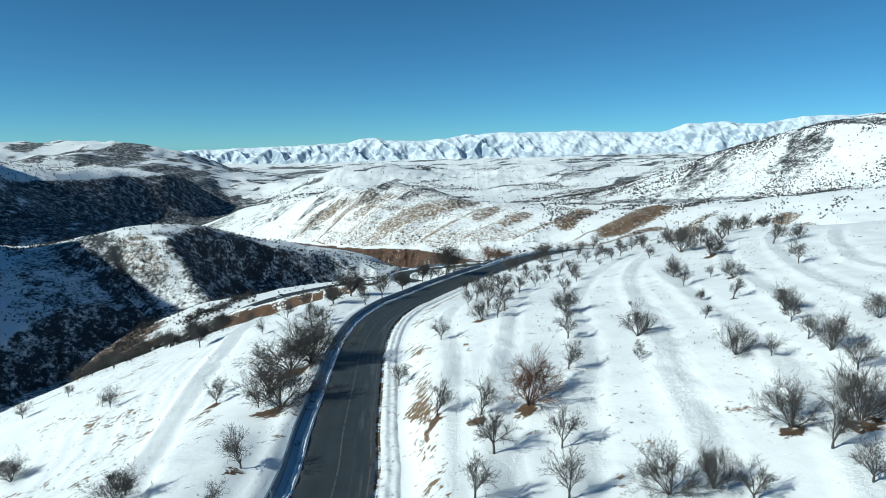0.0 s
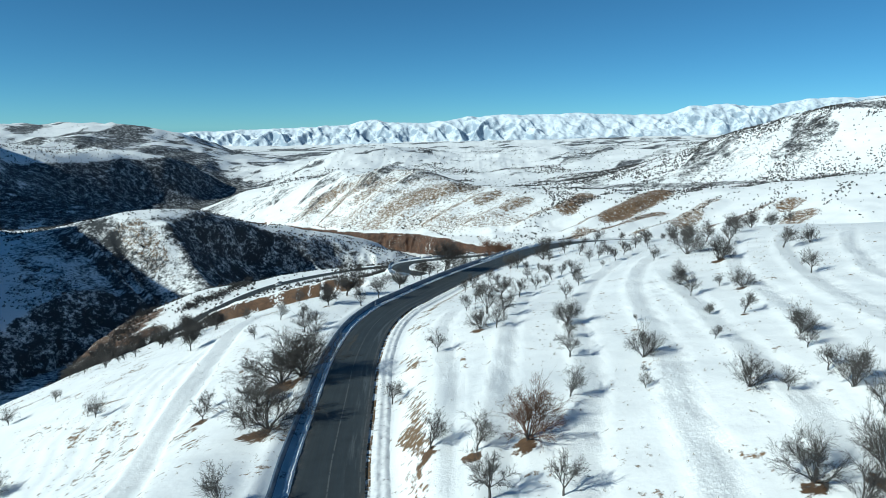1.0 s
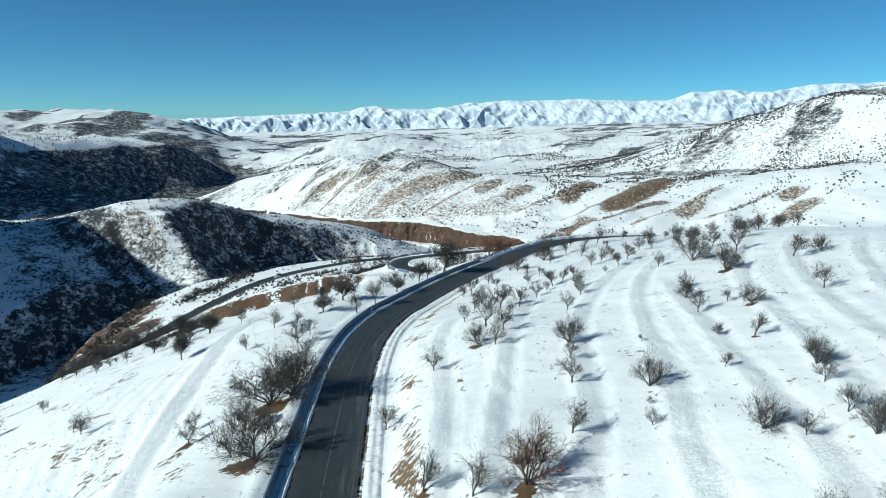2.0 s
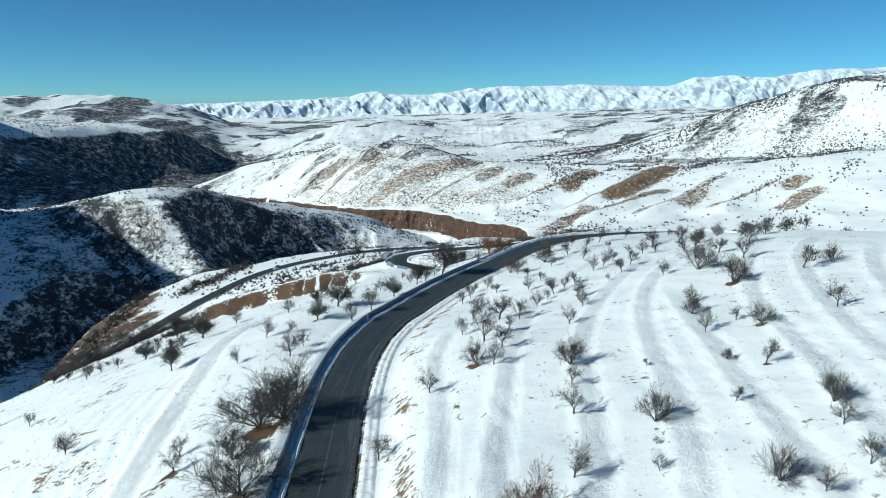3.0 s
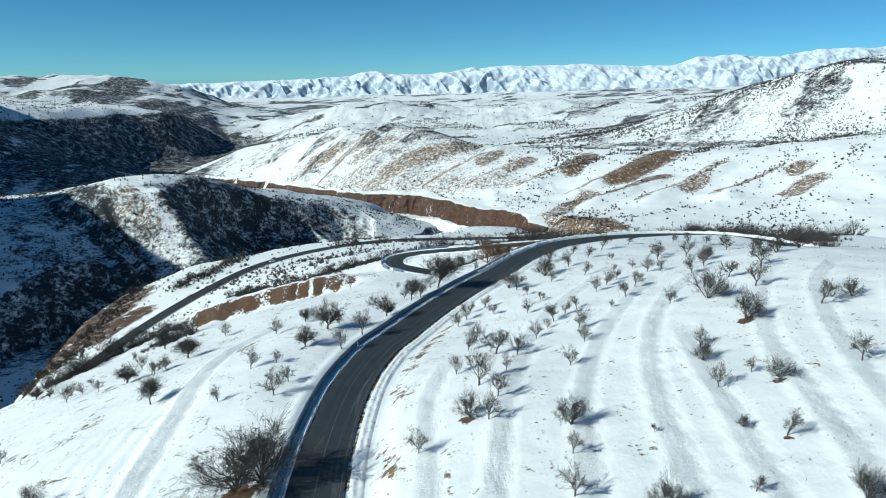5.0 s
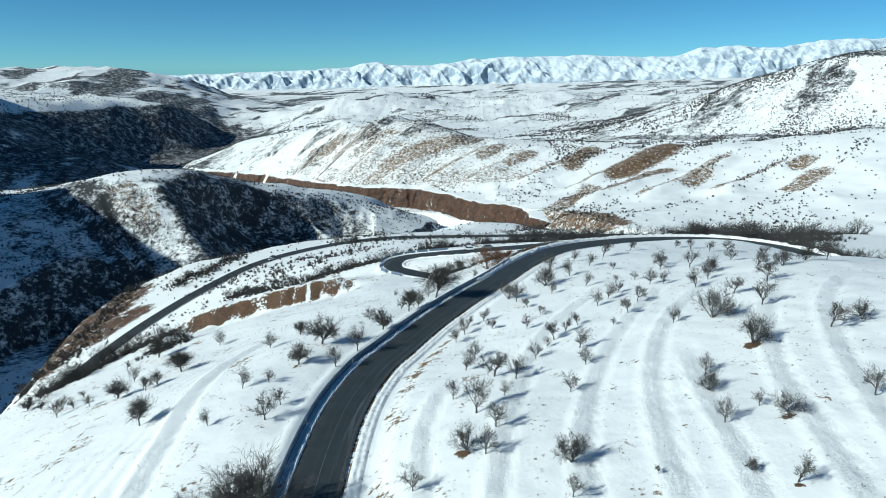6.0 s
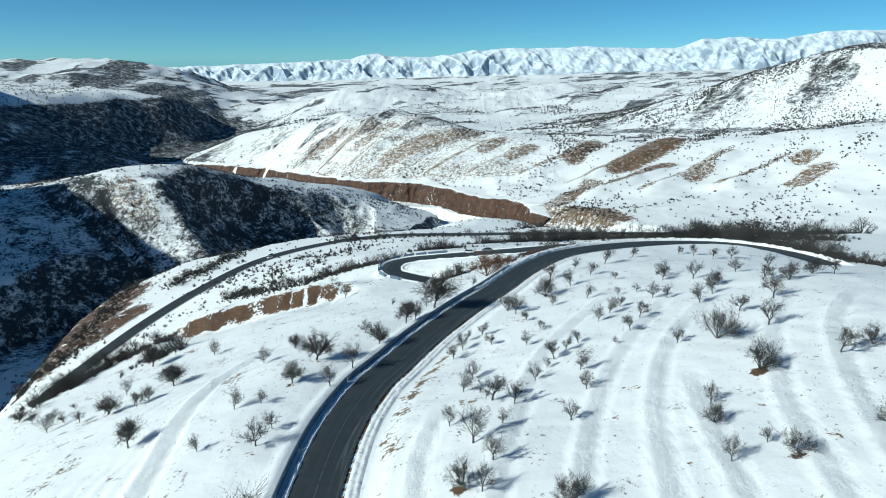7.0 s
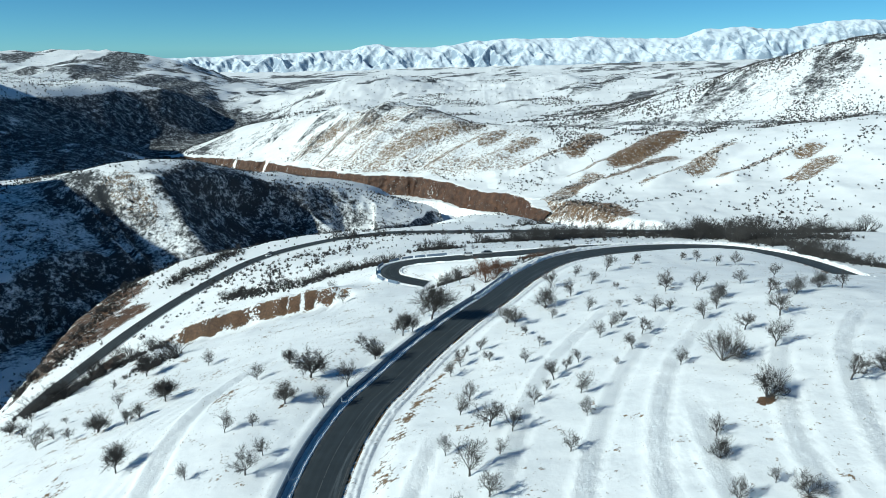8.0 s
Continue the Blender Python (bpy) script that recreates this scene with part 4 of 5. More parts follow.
def barrier(points, start, end, off, label):
    """A solid parapet of panels that follows the outer edge of a road; off: metres to the left of the way."""
    line = dense(points, 0.5)
    run = np.r_[0, np.cumsum(np.hypot(*np.diff(line[:, :2], axis=0).T))]
    root = tagged(new("road_barrier"), label, "barrier")
    size = 4.0
    bm = bmesh.new()
    profile = [(-0.16, -0.9), (0.16, -0.9), (0.15, 0.55), (0.10, 0.92), (0.07, 0.97), (-0.10, 0.97), (-0.13, 0.92), (-0.16, 0.55)]
    ends = []
    for x in (-size / 2 - 0.03, -size / 2 + 0.01, size / 2 - 0.01, size / 2 + 0.03):
        inset = 0.97 if abs(x) > size / 2 else 1.0
        ends.append([bm.verts.new((x, b * inset, c)) for b, c in profile])
    for r, s in zip(ends, ends[1:]):
        for k in range(8):
            bm.faces.new((r[k], r[(k + 1) % 8], s[(k + 1) % 8], s[k]))
    bm.faces.new(ends[0][::-1])
    bm.faces.new(ends[-1])
    bmesh.ops.recalc_face_normals(bm, faces=bm.faces)
    first = part("barrier_panel", bm, BARRIER, root)
    at, ob = start, first
    while at < run[-1] * end:
        k = int(np.searchsorted(run, at))
        p, t = line[k], line[k + 2] - line[k - 2]
        yaw = math.atan2(t[1], t[0])
        m = Matrix.Translation((p[0] - math.sin(yaw) * off, p[1] + math.cos(yaw) * off, p[2])) @ Matrix.Rotation(yaw, 4, "Z") @ Matrix.Rotation(-math.atan2(t[2], math.hypot(t[0], t[1])), 4, "Y")
        if at > start:
            ob = new("barrier_panel", first.data)
            ob.parent = root
        ob.matrix_basis = m
        at += size - 0.06
    return root


barrier(ROAD, 60.0, 0.655, 4.95, "solid roadside barrier wall, coloured blue-grey as in shade")
barrier(HAIRPIN, 84.0, 0.93, -4.9, "curved barrier wall round the hairpin bend, coloured blue-grey as in shade")


# ---- cars ----
def slab(bm, stations):
    """A closed hull through rings of points, one ring a station."""
    rings = [[bm.verts.new(p) for p in ring] for ring in stations]
    n = len(rings[0])
    for r, q in zip(rings, rings[1:]):
        for k in range(n):
            bm.faces.new((r[k], r[(k + 1) % n], q[(k + 1) % n], q[k]))
    bm.faces.new(rings[0][::-1])
    bm.faces.new(rings[-1])
    bmesh.ops.recalc_face_normals(bm, faces=bm.faces)
    return bm


def car(line, at, side, turn, paint, label):
    """A small saloon car on a road; side: metres to the right of the way."""
    run = np.r_[0, np.cumsum(np.hypot(*np.diff(line[:, :2], axis=0).T))]
    k = int(np.searchsorted(run, at))
    p, t = line[k], line[k + 1] - line[k - 1]
    yaw = math.atan2(t[1], t[0])
    root = tagged(new("car"), label, "car")

    def ring(x, half, low, high, inset):
        return [(x, -half, low), (x, half, low), (x, half, (low + high) / 2), (x, half - inset, high), (x, inset - half, high), (x, -half, (low + high) / 2)]
    part("body", slab(bmesh.new(), [ring(-2.15, 0.74, 0.35, 0.80, 0.08), ring(-2.0, 0.84, 0.24, 0.93, 0.08), ring(-1.2, 0.87, 0.2, 0.98, 0.07), ring(0.8, 0.87, 0.2, 0.96, 0.07), ring(1.7, 0.84, 0.22, 0.82, 0.1), ring(2.12, 0.72, 0.34, 0.68, 0.1)]), paint, root)
    part("roof", slab(bmesh.new(), [ring(-1.25, 0.56, 1.36, 1.42, 0.06), ring(-0.9, 0.60, 1.38, 1.47, 0.08), ring(0.2, 0.60, 1.38, 1.47, 0.08), ring(0.5, 0.55, 1.34, 1.40, 0.06)]), paint, root)
    part("windows", slab(bmesh.new(), [ring(-1.75, 0.70, 0.90, 0.99, 0.05), ring(-1.2, 0.73, 0.90, 1.38, 0.15), ring(0.45, 0.73, 0.90, 1.38, 0.15), ring(1.15, 0.70, 0.90, 0.97, 0.05)]), CAR_GLASS, root, "dark tinted car windows")
    for x in (-1.3, 1.3):
        for y in (-0.8, 0.8):
            wheel = bmesh.new()
            bmesh.ops.create_cone(wheel, cap_ends=True, segments=14, radius1=0.31, radius2=0.31, depth=0.2, matrix=Matrix.Translation((x, y, 0.31)) @ Matrix.Rotation(radians(90), 4, "X"))
            tyre = part("wheel", wheel, CAR_TYRE, root, "black rubber wheel")
            hub = bmesh.new()
            bmesh.ops.create_cone(hub, cap_ends=True, segments=10, radius1=0.19, radius2=0.17, depth=0.23, matrix=Matrix.Translation((x, y, 0.31)) @ Matrix.Rotation(radians(90), 4, "X"))
            part("rim", hub, CAR_RIM, tyre, "grey metal rim")
    root.matrix_basis = Matrix.Translation((p[0] + math.sin(yaw) * side, p[1] - math.cos(yaw) * side, p[2] + 0.19)) @ Matrix.Rotation(yaw + turn, 4, "Z")
    return root


CAR_WHITE, CAR_GREY = material("white_paint", (0.75, 0.76, 0.77), 0.35), material("grey_paint", (0.22, 0.23, 0.25), 0.35, 0.3)
CAR_GLASS, CAR_TYRE, CAR_RIM = material("car_glass", (0.02, 0.025, 0.03), 0.1), material("tyre", (0.02, 0.02, 0.02), 0.9), material("rim", (0.35, 0.35, 0.36), 0.4, 0.8)
ARM, VALLEY_ROAD = dense(HAIRPIN, 1.2), dense(LOWER_ROAD, 3)
car(ARM, 74.0, 1.6, 0.0, CAR_WHITE, "white saloon car on the upper arm of the hairpin")
car(ARM, 66.5, 1.6, 0.0, CAR_GREY, "grey saloon car following another towards the hairpin")
car(VALLEY_ROAD, 249.0, 1.6, 0.0, CAR_WHITE, "white saloon car on the lower asphalt road")
car(VALLEY_ROAD, 252.0, -1.6, math.pi, CAR_GREY, "dark grey saloon car on the lower asphalt road")


class Tubes:
    """Collects tapered limbs into one mesh."""

    def __init__(self):
        self.co, self.faces = [], []

    def limb(self, a, b, ra, rb, sides):
        axis = (b - a).normalized()
        u = axis.orthogonal().normalized()
        v = axis.cross(u)
        base = len(self.co)
        for p, r in ((a, ra), (b, rb)):
            for k in range(sides):
                w = 2 * math.pi * k / sides
                self.co.append(p + (u * math.cos(w) + v * math.sin(w)) * r)
        for k in range(sides):
            j = (k + 1) % sides
            self.faces.append((base + k, base + j, base + sides + j, base + sides + k))

    def mesh(self, name, mat):
        return quick_mesh(name, self.co, self.faces, mat)


def turned(rng, way, spread):
    side = Vector((rng.gauss(0, 1), rng.gauss(0, 1), rng.gauss(0, 1)))
    side -= way * side.dot(way)
    side.normalize()
    return (way * math.cos(spread) + side * math.sin(spread)).normalized()


def grow(tubes, rng, at, way, length, radius, level, plan):
    """One branch of two or three bends, with its side branches."""
    bends, kids, spread, shrink, lift = plan[level]
    p = at
    sides = 5 if level == 0 else 4 if level == 1 else 3
    for k in range(bends):
        way = (turned(rng, way, rng.uniform(0.08, 0.35)) + Vector((0, 0, lift))).normalized()
        q = p + way * (length / bends)
        ra, rb = radius * (1 - 0.55 * k / bends), radius * (1 - 0.55 * (k + 1) / bends)
        tubes.limb(p, q, ra, rb, sides)
        if level + 1 < len(plan):
            for _ in range(kids if k else max(1, kids // 2)):
                s = p.lerp(q, rng.uniform(0.3, 1.0))
                grow(tubes, rng, s, turned(rng, way, spread * rng.uniform(0.6, 1.3)), length * shrink * rng.uniform(0.65, 1.15), max(0.0072, rb * 0.55), level + 1, plan)
        p = q


def bare_tree(name, seed, style, place):
    """A leafless tree about 3 m high: trunk and crown of limbs and twigs. style 0 open, 1 many-stemmed, 2 the same with withered leaves, 3 round."""
    rng = random.Random(seed)
    root = new(name)
    trunk, crown = Tubes(), Tubes()
    stems = rng.choice((8, 9, 10)) if style in (1, 2) else 1
    for s in range(stems):
        turn = 2 * math.pi * (s + rng.random()) / stems
        if stems == 1:
            lean = turned(rng, Vector((0, 0, 1)), rng.uniform(0.05, 0.28))
            height, radius, limbs = rng.uniform(0.28, 0.7), 0.066, rng.choice((5, 6, 7)) if style == 0 else 9
        else:
            tilt = rng.uniform(0.05, 1.1)
            lean = Vector((math.cos(turn) * math.sin(tilt), math.sin(turn) * math.sin(tilt), math.cos(tilt)))
            height, radius, limbs = rng.uniform(0.35, 0.7), 0.048, 2
        foot = Vector((math.cos(turn) * 0.04, math.sin(turn) * 0.04, -0.35))
        knee = foot + Vector((0, 0, 0.35)) + lean * height * 0.5
        top = knee + turned(rng, lean, 0.2) * height * 0.5
        trunk.limb(foot, knee, radius * 1.35, radius, 6)
        trunk.limb(knee, top, radius, radius * 0.8, 6)
        if style == 0:
            plan = [(3, 3, 0.65, 0.6, 0.14), (3, 3, 0.65, 0.6, 0.09), (2, 3, 0.6, 0.6, 0.06), (2, 0, 0.5, 0.5, 0.02)]
            reach = rng.uniform(1.3, 1.7)
        elif style == 3:
            plan = [(3, 4, 0.6, 0.62, 0.12), (3, 4, 0.65, 0.55, 0.08), (2, 3, 0.65, 0.6, 0.04), (2, 0, 0.5, 0.5, 0.0)]
            reach = rng.uniform(1.25, 1.6)
        else:
            plan = [(4, 3, 0.6, 0.5, 0.10), (3, 3, 0.6, 0.55, 0.06), (2, 3, 0.6, 0.6, 0.04), (1, 0, 0.5, 0.5, 0.0)]
            reach = rng.uniform(1.8, 2.5)
        for k in range(limbs):
            a = 2 * math.pi * (k + rng.uniform(0.1, 0.9)) / limbs
            if stems == 1:
                tilt = rng.uniform(0.25, 1.12) if style == 0 else rng.uniform(0.1, 1.2)
                way = (lean + Vector((math.cos(a) * math.tan(tilt) * 0.8, math.sin(a) * math.tan(tilt) * 0.8, 0.1))).normalized()
                grow(crown, rng, top - lean * rng.uniform(0, 0.25) * height, way, reach * rng.uniform(0.7, 1.1) * (1.1 - 0.25 * tilt), radius * 0.45, 0, plan)
            else:
                grow(crown, rng, top - lean * 0.3 * k * height, turned(rng, lean, rng.uniform(0.05, 0.5)), reach * rng.uniform(0.7, 1.1), radius * 0.6, 0, plan)
    mat = (BARK, BARK, RUSSET, BARK)[style]
    t = new("trunk", trunk.mesh("trunk", BARK))
    t.parent = root
    c = new("crown", crown.mesh("crown", mat))
    c.parent = root
    root.matrix_basis = place
    return root


LABELS = {
    0: "open-crowned leafless fruit tree on the snowy slope",
    1: "dense bushy leafless tree with many stems in snow",
    2: "bushy tree with withered russet twigs in snow",
    3: "round-crowned leafless tree on the snowy slope below the road",
}
KINDS = {}


def plant_all(rows, group, label="", seed=0):
    """Rows of x, y, height and style."""
    xs, ys = np.array([r[0] for r in rows], float), np.array([r[1] for r in rows], float)
    for k, ((x, y, tall, style), z) in enumerate(zip(rows, land(xs, ys))):
        rng = random.Random(seed * 1000 + k)
        if style == 1 and x < -5 and y > 110:
            style = 3
        size = tall / (2.75, 3.5, 3.5, 3.2)[style] * ((1.16, 0.88, 0.88, 1.0)[style] if x > -5 else 1.06)
        wide = 1.18 if x < -5 and style in (1, 3) else 0.84 if style == 1 else 1.0
        key = (style, rng.randrange(6 if style == 0 else 2 if style == 2 else 4))
        m = Matrix.Translation((x, y, z)) @ Matrix.Rotation(rng.uniform(0, 6.28), 4, "Z") @ Matrix.Diagonal((wide * size * rng.uniform(0.9, 1.15), wide * size * rng.uniform(0.9, 1.15), size, 1))
        if key not in KINDS:
            ob = KINDS[key] = bare_tree("fruit_tree" if style in (0, 3) else "bushy_tree", 100 + 17 * key[1] + 5 * style, style, m)
        else:
            s = KINDS[key].scale
            ob = copy_thing(KINDS[key], m @ Matrix.Diagonal((1 / s.x, 1 / s.y, 1 / s.z, 1)))
        tagged(ob, label or LABELS[style], "tree", group)


TREES_A = [(42.3, 137.5, 6.5, 1), (42.9, 122.8, 4.8, 1), (36.4, 138.9, 2.8, 0), (31.2, 148.9, 3.1, 0), (34.4, 156, 3.3, 0), (33.2, 167, 2.6, 0), (27.5, 158.9, 2.8, 0), (46.9, 185.7, 3.4, 0), (52.3, 181.3, 3.9, 0), (61.4, 181.2, 2.8, 0), (53.3, 171, 3.9, 1), (46.2, 158.5, 3.3, 0), (50.4, 163.9, 2.9, 0), (49.9, 148.7, 3.5, 0), (50.9, 139.3, 4.2, 0), (57.2, 152.7, 4.2, 0)]
plant_all(TREES_A, "orchard trees", seed=1)
TREES_B = [(61.3, 167.1, 3.5, 0), (65.4, 164.8, 4.3, 1), (72.4, 170.1, 3.8, 1), (75.6, 167.9, 3.3, 0), (73.8, 193, 3.1, 0), (54.4, 124.6, 4, 0), (59.6, 126, 3.4, 1), (33.9, 115.6, 2.6, 0), (32.7, 110.6, 3.2, 1), (20.2, 134.6, 3.2, 0), (19.8, 126.5, 2.6, 0), (16.3, 117.6, 2.7, 0), (9.2, 125, 3.4, 0), (6.1, 128.2, 4.8, 0), (7.1, 118.3, 2.2, 0), (3, 114.3, 4.9, 0)]
plant_all(TREES_B, "orchard trees", seed=2)
TREES_C = [(-0.3, 120.8, 2.9, 0), (1.5, 135.2, 3.3, 0), (2.9, 140.9, 3, 0), (13, 134.3, 2.8, 0), (17, 142.4, 3.5, 0), (15.3, 138.6, 1.9, 0), (19.4, 145.8, 2.8, 0), (21.9, 147.9, 2.6, 0), (13.1, 153.5, 2.7, 0), (14.5, 168.9, 2.4, 0), (11, 180, 5, 1), (20.2, 186.9, 5.8, 1), (26.8, 192.8, 3.6, 0), (28.2, 177.3, 3.2, 0), (23.4, 204.4, 4.3, 0), (39.7, 217.3, 4.9, 0)]
plant_all(TREES_C, "orchard trees", seed=3)
TREES_D = [(49.3, 225.8, 3.1, 0), (37.7, 193, 2.1, 0), (5, 165.3, 3, 0), (1.1, 157.9, 3.4, 0), (6.8, 158.1, 2.5, 0), (1.8, 163.7, 2.4, 0), (-0.6, 153.5, 2.8, 0), (40.2, 168.7, 3, 0), (42.5, 166.9, 2.6, 0), (64.3, 232, 2.6, 0), (67.7, 228.4, 3.4, 0), (70.8, 221.3, 3, 0), (76.3, 222.7, 3.3, 0), (34.5, 176.1, 1.8, 0), (38.7, 176.2, 1.8, 0), (38.4, 101.5, 3.1, 1)]
plant_all(TREES_D, "orchard trees", seed=4)
TREES_E = [(-53.5, 130.7, 4.9, 1), (-70.1, 154.2, 4.1, 0), (-65.3, 155.2, 2.9, 0), (-62.8, 156.2, 2.6, 0), (-90.6, 195.5, 2.4, 0), (-62.6, 167.3, 4.6, 1), (-84.1, 200.9, 6.7, 1), (-39.3, 159.4, 3.3, 0), (-34.6, 166.3, 3.7, 1), (-27.2, 154.4, 7, 1), (-29.2, 143.2, 4.6, 1), (-22, 141.6, 4.1, 0), (-19.4, 150.1, 4.9, 0), (-16.1, 163.6, 5.4, 1), (-20.4, 172.2, 2.8, 0)]
plant_all(TREES_E, "trees below the road", seed=5)
TREES_F = [(-12.1, 178.1, 5.3, 1), (-10.1, 179.7, 4, 0), (-6.1, 187.1, 8.4, 1), (-36.9, 135.2, 3.5, 0), (-32.5, 135.9, 2.5, 0), (-28.7, 121.3, 4.2, 0), (-27.9, 126.5, 3.1, 0), (-38, 122, 2.6, 0), (-64.3, 195.2, 4, 0), (-39.4, 247.6, 4.3, 0), (-50.4, 278.9, 4.5, 0), (-110.8, 189.4, 3.9, 0), (-141.9, 235.6, 4, 0), (-89.5, 173.2, 2.1, 0), (-175.3, 275.7, 3.6, 0)]
plant_all(TREES_F, "trees below the road", seed=6)
TREES_G = [(7.2, 224.4, 8.2, 2), (10.6, 231.6, 5.7, 2), (-4.8, 238.9, 4.1, 0), (-6.4, 203.4, 3.9, 0), (-8.7, 195.2, 3.7, 0), (-0.4, 234.3, 3.6, 0), (3.1, 213, 2.4, 0), (-14.1, 180.8, 2.4, 0), (-18.6, 206.4, 1.9, 0), (14.2, 235.5, 4, 2)]
plant_all(TREES_G, "trees at the bend", seed=7)
TREES_H = [(11.8, 83.1, 3, 0), (12.8, 90.9, 2.3, 0), (13.6, 97.7, 4, 1), (19, 78.2, 3.8, 1), (21.8, 92.8, 1, 0), (17.8, 73.6, 0.7, 0), (33.5, 88.2, 2.8, 0), (26.8, 79, 1.8, 0), (30.6, 91.6, 1.6, 1), (34, 75.2, 3.2, 1), (32.6, 70.8, 2.1, 0), (1.8, 104.4, 3.8, 1), (4.1, 102.2, 3.1, 0), (-22.9, 96, 6.4, 1), (-26.2, 96.6, 6.0, 1), (-26.6, 87.3, 3.6, 1), (-35.5, 92.9, 2.7, 0), (-57.7, 104, 3.5, 0), (-76.9, 124.1, 2.6, 0)]
plant_all(TREES_H, "orchard trees", seed=8)
TREES_I = [(-20.7, 58.3, 3.6, 0), (-29, 53.4, 2.8, 1), (-20.5, 51.2, 2, 0), (-34.2, 88.1, 3, 0), (-22.6, 78.4, 5.3, 1), (-25.8, 79.7, 3.7, 0), (-9.2, 85.1, 3.2, 0), (-3.4, 64.3, 3, 0), (-4.3, 97.6, 3, 0), (0.8, 62.1, 3, 0), (1.6, 54.8, 3.7, 0), (0, 45.9, 3.1, 0), (5.3, 62.8, 5.5, 2), (9.9, 69.7, 2.7, 0)]
plant_all(TREES_I, "orchard trees", seed=9)
TREES_J = [(7.1, 53.8, 3.2, 0), (6.3, 44.8, 2.8, 0), (12.4, 43.2, 3.9, 1), (15, 42.9, 3.1, 1), (16.5, 40.6, 2.5, 0), (22.5, 48.8, 4, 1), (26.5, 47.5, 4.6, 1), (22.8, 44, 3.2, 0), (22.8, 39.6, 2.2, 0), (38.4, 66, 2.9, 1), (30.9, 59.9, 4, 1), (30.2, 54.8, 2.6, 0), (24.6, 64.3, 3.7, 1), (26.7, 61.9, 1.9, 0)]
plant_all(TREES_J, "orchard trees", seed=10)
TREES_K = [(31.1, 64.2, 2.2, 0), (16.8, 68.9, 1.4, 0), (-82.7, 118.8, 3.3, 0), (-62.7, 86.9, 3.2, 1), (-60.3, 106.2, 2.4, 0)]
plant_all(TREES_K, "orchard trees", seed=11)

TREES_L = [(-61.1, 164.2, 5.2, 3), (-77, 173.5, 3.9, 0), (-69.9, 153.4, 4.6, 3), (-64, 153.7, 3.4, 0), (-62.2, 155.6, 3.0, 0), (-106.6, 184.9, 2.9, 0), (-90.8, 166.5, 3.8, 0), (-84.1, 160.4, 2.8, 0), (-77.2, 155.2, 2.9, 0), (-85.3, 156.4, 3.6, 0), (-100.1, 172.4, 3.4, 0), (-108.8, 179.6, 4.2, 3)]
plant_all(TREES_L, "trees below the road", seed=12)

TREES_M = [(5.5, 108.6, 3.3, 0), (12.6, 176.1, 4.1, 0), (16.3, 161.0, 2.1, 0), (30.5, 163.8, 3.0, 0), (20.6, 176.6, 2.3, 0), (33.1, 202.0, 3.4, 0), (31.0, 213.7, 2.9, 0), (27.3, 143.1, 1.2, 0), (48.3, 189.9, 3.6, 0), (31.4, 101.5, 2.8, 0), (36.3, 104.2, 1.7, 0), (48.5, 102.8, 3.2, 0)]
plant_all(TREES_M, "orchard trees", seed=13)


def shrub(seed):
    """A low thicket bush of many thin stems, about 2 m high."""
    rng = random.Random(seed)
    stems = twigs = Tubes()
    for k in range(13):
        a = rng.uniform(0, 6.28)
        foot = Vector((math.cos(a), math.sin(a), 0)) * 0.03 + Vector((0, 0, -0.3))
        way = (Vector((math.cos(a), math.sin(a), 0)) * rng.uniform(0.2, 1.3) + Vector((0, 0, 1))).normalized()
        top = foot + way * rng.uniform(0.7, 1.2)
        stems.limb(foot, top, 0.035, 0.025, 4)
        grow(twigs, rng, top - way * 0.3, way, rng.uniform(0.9, 1.4), 0.034, 0, [(2, 5, 0.6, 0.6, 0.1), (2, 5, 0.6, 0.6, 0.08), (2, 0, 0.6, 0.5, 0.05)])
    return new("shrub", stems.mesh("shrub", THICKET))


# thicket belts: x, y at both ends, half width, how many, height
BELTS = [
    (-70, 318, -50, 318, 4, 16, 2.6), (-50, 318, -30, 308, 4, 14, 2.8), (-121, 352, -95, 332, 4, 16, 2.6), (-95, 330, -73, 319, 4, 12, 2.4), (-182, 420, -168, 443, 7, 16, 3.0),
    (-168, 443, -156, 478, 7, 16, 3.0), (105, 430, 150, 416, 9, 24, 6.0), (60, 420, 105, 430, 8, 18, 5.0), (150, 416, 160, 371, 8, 22, 6.0), (153, 342, 151, 301, 6, 18, 5.0),
    (151, 301, 162, 283, 5, 10, 3.0), (-24, 342, -4, 347, 4, 9, 4.0), (7, 388, 38, 398, 7, 14, 4.4), (140, 447, 230, 428, 9, 30, 6.0), (165, 408, 200, 395, 8, 14, 5.0),
]
BELTS_FAR = [
    (38, 398, 76, 437, 8, 20, 5.0), (30, 500, 60, 525, 8, 10, 3.2), (-205, 362, -212, 406, 7, 16, 3.0), (-212, 406, -216, 448, 7, 14, 3.0), (-98, 493, -52, 474, 5, 14, 3.0),
    (-222, 326, -198, 349, 6, 16, 3.4), (-92, 208, -84, 216, 4, 7, 3.4), (-117, 198, -111, 206, 4, 10, 3.6), (-114, 210, -110, 222, 3, 10, 3.6), (-106, 226, -98, 238, 4, 10, 3.6), (-52, 474, 60, 455, 5, 18, 3.0), (-10, 250, 16, 262, 3, 8, 3.0), (20, 250, 45, 272, 4, 12, 2.6),
]
THICKETS = []
rng = random.Random(5)
spots = []
for x0, y0, x1, y1, half, count, tall in BELTS + BELTS_FAR:
    for k in range(int(count * 0.9)):
        t = rng.random()
        spots.append((x0 + (x1 - x0) * t + rng.uniform(-half, half), y0 + (y1 - y0) * t + rng.uniform(-half, half), tall * rng.uniform(0.6, 1.45)))
